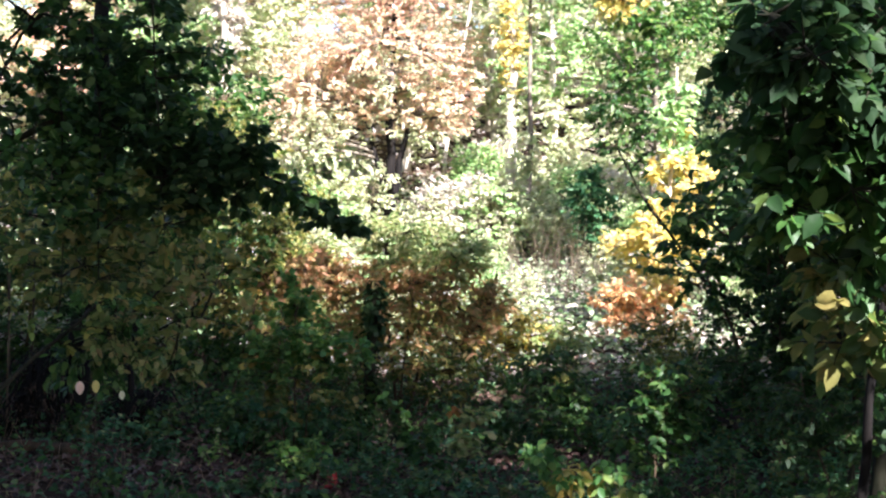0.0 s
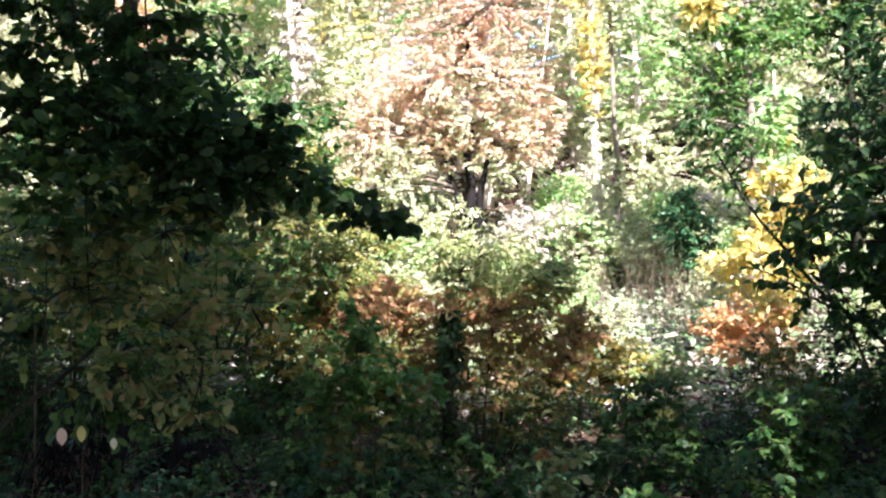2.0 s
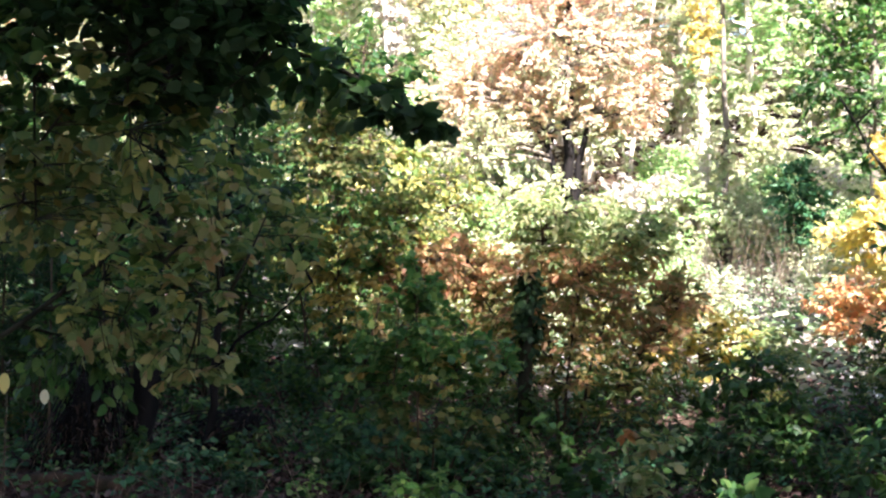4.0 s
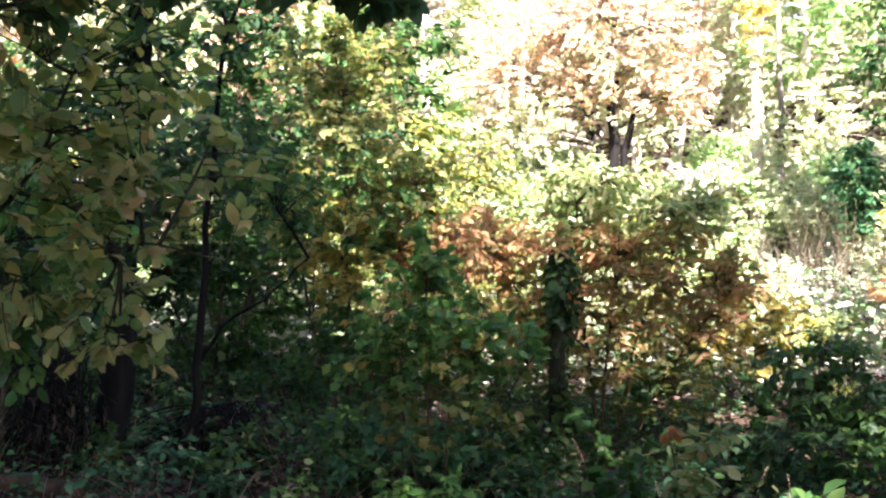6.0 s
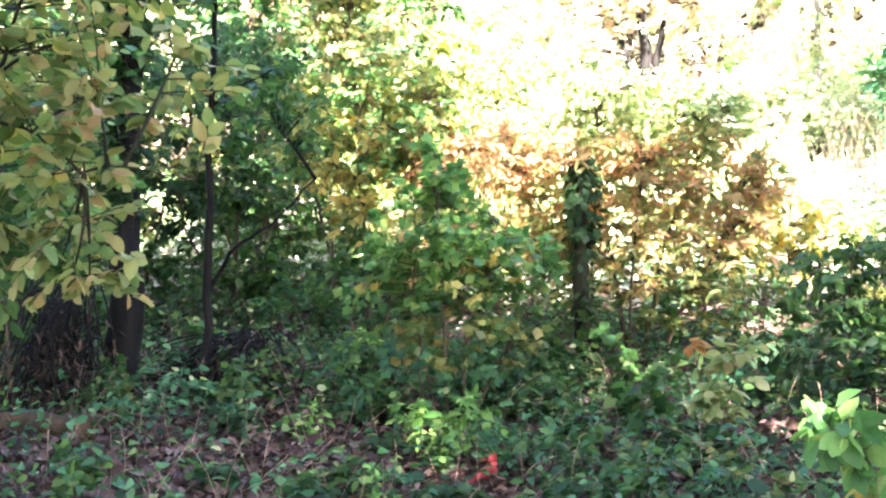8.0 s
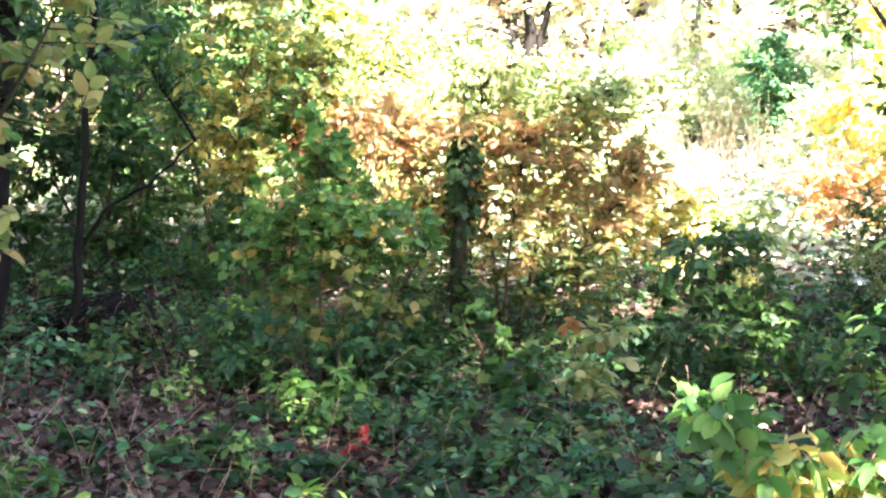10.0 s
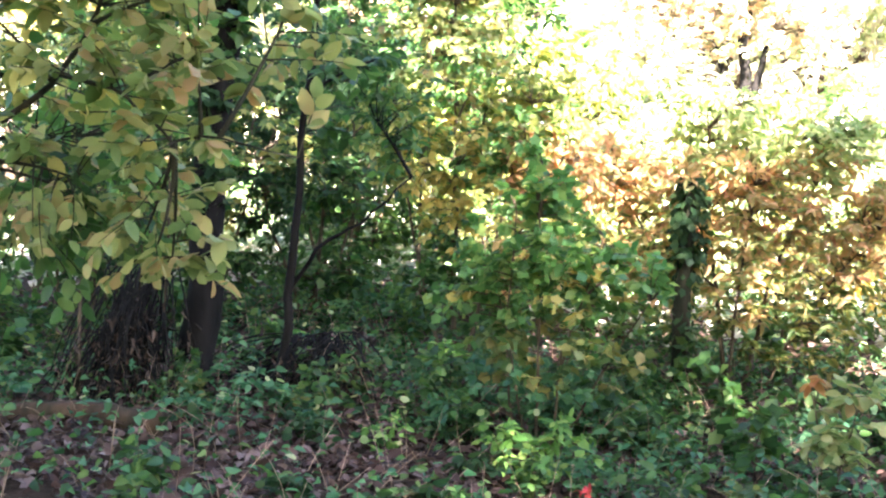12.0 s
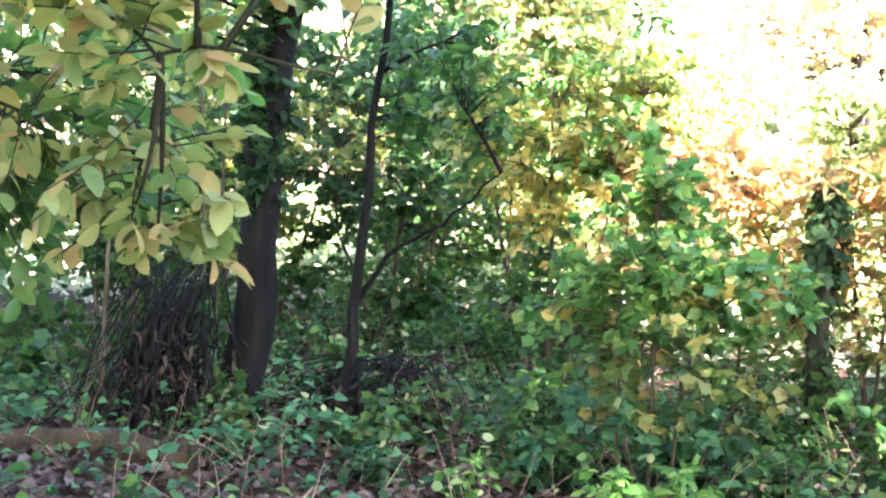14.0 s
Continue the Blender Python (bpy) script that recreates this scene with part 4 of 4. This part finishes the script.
# understory on the shaded side
UNDER = []
for i, (pal, pal2) in enumerate([("green", "yellow_green"), ("yellow_green", "olive_yellow"), ("dark_green", "green")]):
    UNDER.append(plant("understory_shrub", on_land(-4.6 - 1.3 * i, 14.0 + i), [([(0, 0, 0), (0.1, 0, 1.0), (0.1, 0, 2.4)], 0.025, 0.008), ([(0.1, 0, 0), (0.4, 0, 0.9), (0.7, 0, 1.6)], 0.02, 0.006), ([(-0.1, 0, 0), (-0.4, 0.1, 0.9), (-0.6, 0.1, 1.7)], 0.02, 0.006)],
                       [((0, 0, 2.2), (0.8, 0.7, 0.6), 90, pal), ((0.4, 0, 1.4), (0.8, 0.7, 0.5), 90, pal2), ((-0.4, 0, 1.2), (0.8, 0.7, 0.6), 90, pal), ((0, 0, 0.5), (0.9, 0.7, 0.4), 60, "green")],
                       0.08, "ovate", 11, seed=90 + i, label="shaded understory shrub with green and yellow leaves", group="understory shrubs"))
for i, (x, y, s, a) in enumerate([(-3.9, 15.5, 0.95, 40), (-5.4, 12.2, 0.9, 100), (-3.2, 17.0, 1.0, 200), (-6.5, 16.5, 1.3, 10), (-2.0, 17.5, 0.9, 80), (-7.5, 13.5, 1.3, 300), (-5.0, 19.0, 1.4, 150), (-4.3, 10.2, 0.55, 260), (3.2, 12.4, 0.7, 20), (4.2, 15.5, 0.8, 60), (2.4, 13.6, 0.5, 130), (4.8, 12.0, 1.2, 220)]):
    copy_thing(UNDER[i % 3], Matrix.Translation(on_land(x, y)) @ pose(0, 0, 0, 0, 0, a) @ Matrix.Scale(s, 4))


for i, (x, y, s, a) in enumerate([(-1.5, 15.9, 0.66, 30), (-0.2, 16.2, 0.68, 120), (-2.9, 15.8, 0.75, 250), (0.5, 16.8, 0.45, 10), (-4.6, 17.2, 1.6, 70), (-3.2, 18.8, 1.5, 280), (-2.2, 15.2, 0.6, 200), (-0.9, 15.0, 0.5, 75), (2.3, 14.5, 0.42, 15), (3.2, 15.0, 0.46, 140), (-3.7, 14.3, 0.9, 60), (4.0, 12.4, 1.8, 130), (4.6, 14.6, 1.8, 10), (-4.6, 12.5, 0.65, 310), (1.4, 14.4, 0.32, 240), (3.9, 11.4, 1.2, 90), (3.5, 13.2, 1.35, 170), (5.2, 14.0, 1.4, 40), (2.9, 9.0, 0.75, 320), (-6.2, 10.6, 1.2, 220), (-4.9, 13.6, 0.7, 20)]):
    copy_thing(UNDER[1 if abs(x + 0.6) < 1.2 else 2 if x > 2.5 else (i + 1) % 3], Matrix.Translation(on_land(x, y)) @ pose(0, 0, 0, 0, 0, a) @ Matrix.Scale(s, 4))


def bare_sapling(x, y, h, lean, seed, wood=None):
    rng = np.random.default_rng(seed)
    root = new("bare_sapling")
    root.location = on_land(x, y)
    tagged(root, "thin bare upright sapling stem", "sapling", "thin saplings")
    s = Shape()
    s.tube(curve_between((0, 0, 0), (lean, 0, h), 0.0, 0.03, 9, rng), np.linspace(0.013, 0.006, 9), 6)
    part("stem", s.mesh("stem", wood or BARK_TWIG), root)
    return root


for x, y, h, l, sd in [(-4.0, 12.4, 2.2, 0.05, 1), (-3.75, 11.0, 1.5, 0.04, 2), (-4.4, 13.0, 2.4, -0.1, 3), (-2.9, 14.5, 2.5, 0.1, 4), (-4.9, 12.6, 2.2, 0.1, 5)]:
    bare_sapling(x, y, h, l, sd)


def fallen_log(x, y, length, r, turn, seed):
    rng = np.random.default_rng(seed)
    root = new("fallen_log")
    z = float(land(x, y)) + r * 0.75
    root.matrix_basis = pose(x, y, z, 0, 0, turn)
    tagged(root, "rotting reddish-brown log lying on the ground", "log")
    s = Shape()
    t = np.linspace(-0.5, 0.5, 12)
    s.tube(np.stack([t * length, 0.02 * np.sin(t * 9), 0.015 * np.cos(t * 7)], axis=1), r * (1 + 0.12 * np.sin(t * 11)), 12, 0.12, rng)
    part("trunk", s.mesh("trunk", WOOD_ROT), root)
    return root


fallen_log(-3.55, 10.5, 1.1, 0.075, 8, 95)


def broken_stub(x, y, h, seed):
    rng = np.random.default_rng(seed)
    root = new("broken_stub")
    root.location = on_land(x, y)
    tagged(root, "pale broken wooden stub standing by the log", "stump")
    s = Shape()
    s.tube([(0, 0, 0), (0.01, 0, h * 0.5), (0.04, 0, h)], [0.03, 0.024, 0.012], 8, 0.15, rng)
    part("trunk", s.mesh("trunk", WOOD_RAW), root)
    return root


broken_stub(-3.75, 11.2, 0.3, 96)

# low plants of the forest floor
HERBS = []
for i, (pal, kind, h, n, leaf, lab) in enumerate([
        ("green", "ovate", 0.3, 9, 0.075, "low green herb with oval leaves"), ("dark_green", "round", 0.22, 9, 0.06, "low dark green herb with round leaves"),
        ("green", "lobed", 0.4, 10, 0.08, "low green herb with lobed leaves"), ("blue_green", "ovate", 0.2, 8, 0.06, "low bluish-green herb on the forest floor"), ("fresh_green", "ovate", 0.32, 8, 0.07, "fresh light green seedling on the forest floor"), ("olive_green", "round", 0.25, 8, 0.055, "olive-green herb with small leaves")]):
    HERBS.append(plant("low_herb", on_land(-1.9 + 0.55 * i, 8.9), [([(0, 0, 0), (0.01, 0, h * 0.5), (0.0, 0.02, h)], 0.004, 0.002), ([(0.02, 0, 0), (0.08, 0.05, h * 0.5), (0.14, 0.08, h * 0.8)], 0.003, 0.002)],
                       [((0.02, 0, h * 0.85), (0.22, 0.22, h * 0.3), n, pal), ((0.0, 0, h * 0.45), (0.26, 0.26, h * 0.3), n, pal)], leaf, kind, 6, twig_r=0.0018, limbs=False, seed=100 + i, label=lab, category="herb", group="low herbs", droop=0.1))
rng_herb = np.random.default_rng(77)
for k in range(284):
    y = rng_herb.uniform(6.2, 15.0)
    x = rng_herb.uniform(-0.55 * (y - 2) - 0.4, 0.42 * y - 1.2)
    if x < -0.7 and y < 10.9 and k % 3:
        y = rng_herb.uniform(10.9, 14.0)
    pick = int(rng_herb.choice(6, p=[0.2, 0.26, 0.15, 0.22, 0.05, 0.12]))
    copy_thing(HERBS[pick], Matrix.Translation(on_land(x, y, 0.01)) @ pose(0, 0, 0, 0, 0, rng_herb.uniform(0, 360)) @ Matrix.Scale(rng_herb.uniform(0.6, 1.25), 4))


def grass_tuft(x, y, seed):
    rng = np.random.default_rng(seed)
    root = new("dry_grass_tuft")
    root.location = on_land(x, y)
    tagged(root, "tuft of pale dry grass stalks", "grass", "dry grass tufts")
    s = Shape()
    for _ in range(22):
        a = rng.normal(0, 0.05, 3) * np.array([1, 1, 0])
        b = a + np.array([rng.normal(0, 0.16), rng.normal(0, 0.16), rng.uniform(0.3, 0.62)])
        s.tube(curve_between(a, b, 0.15, 0.05, 6, rng), np.linspace(0.003, 0.001, 6), 3)
    tagged(part("grass_foliage", s.mesh("grass_foliage", leaf_mat("straw")), root), kind="stuff")
    return root


for i, (x, y) in enumerate([(1.55, 6.3), (-2.0, 6.2), (1.9, 6.9), (-2.4, 5.6)]):
    grass_tuft(x, y, 120 + i)

# ---- unseen tall trees, added over and behind the walk to shade it ----
def shade_tree(x, y, h, blobs, seed):
    return plant("tall_shade_tree", on_land(x, y, 0.1), [([(0, 0, 0), (0.1, 0, h * 0.4), (0.0, 0.1, h * 0.75), (0.1, 0, h)], 0.2, 0.07)],
                 [((dx, dy, dz), r, n, "green") for dx, dy, dz, r, n in blobs], 0.27, "simple", 18, BARK_DARK, 0.05, 0.012, seed=seed, stem_name="trunk", lump=True,
                 label="tall green-leaved tree added out of view to shade the walk", category="tree", group="tall trees over the walk")


# crowns sit on the sun's path; twig counts set how much light passes
shade_tree(-2.6, 1.0, 13, [(2.6, 1.0, 9.2, (3.0, 2.8, 1.5), 240), (0.5, 1.6, 8.4, (3.0, 2.8, 1.4), 400)], 138)
shade_tree(-7.0, 4.0, 12, [(0.5, 0.5, 8.0, (3.4, 3.4, 1.6), 460), (1.5, -3.0, 10, (3.0, 3.0, 1.4), 300)], 139)
shade_tree(2.4, -4.5, 17, [(-0.2, 2.5, 9.5, (3.2, 2.5, 2.2), 520), (0.7, 2.5, 13.2, (3.0, 2.5, 2.2), 330), (0.6, 2.5, 16.5, (3.0, 2.5, 1.8), 150), (-2.9, 2.5, 12.5, (2.5, 2.5, 2.0), 400)], 130)
shade_tree(-4.0, -3.4, 15, [(1.5, 1.4, 9.0, (3.0, 2.5, 2.2), 420), (-1.0, 1.4, 13.0, (3.0, 2.5, 2.5), 420)], 132)
shade_tree(7.6, -4.5, 18, [(0.4, 2.5, 15.5, (3.0, 2.5, 1.8), 140), (-1.3, 2.2, 11.0, (2.0, 2.2, 1.2), 50), (-1.5, 2.3, 12.8, (1.8, 2.2, 1.5), 80), (-1.9, 2.6, 9.6, (0.8, 0.8, 0.6), 12), (0.2, 2.3, 14.8, (1.7, 1.6, 0.9), 30), (2.0, 1.5, 13.0, (2.6, 2.5, 2.0), 220)], 137)
shade_tree(3.5, -9.0, 13, [(0.5, 0, 8.5, (3.8, 3.6, 1.6), 460)], 131)
shade_tree(-4.0, -10.0, 13, [(0, 0, 5.4, (3.8, 3.6, 3.6), 560)], 134)
shade_tree(8.5, -8.0, 13, [(0, 0, 5.6, (3.6, 3.6, 3.6), 560)], 135)
shade_tree(1.5, -14.0, 13, [(0, 0, 4.6, (5.0, 2.6, 4.2), 600)], 136)
shade_tree(-9.0, -2.0, 12, [(0, 0, 5.0, (3.0, 4.8, 4.0), 560)], 140)
shade_tree(9.5, 2.0, 12, [(0, -1, 4.2, (2.0, 3.4, 3.0), 420), (-1.5, 3.5, 8.0, (2.1, 2.5, 1.4), 300)], 141)
shade_tree(-6.0, 8.6, 11, [(2.2, 0.2, 7.4, (2.4, 2.6, 0.9), 300), (4.2, 1.4, 7.8, (1.8, 2.2, 0.8), 280), (5.2, -1.9, 6.6, (2.0, 1.9, 0.8), 400)], 142)
shade_tree(6.6, 0.2, 11, [(-1.7, 0.4, 9.3, (1.3, 1.5, 0.9), 80)], 143)
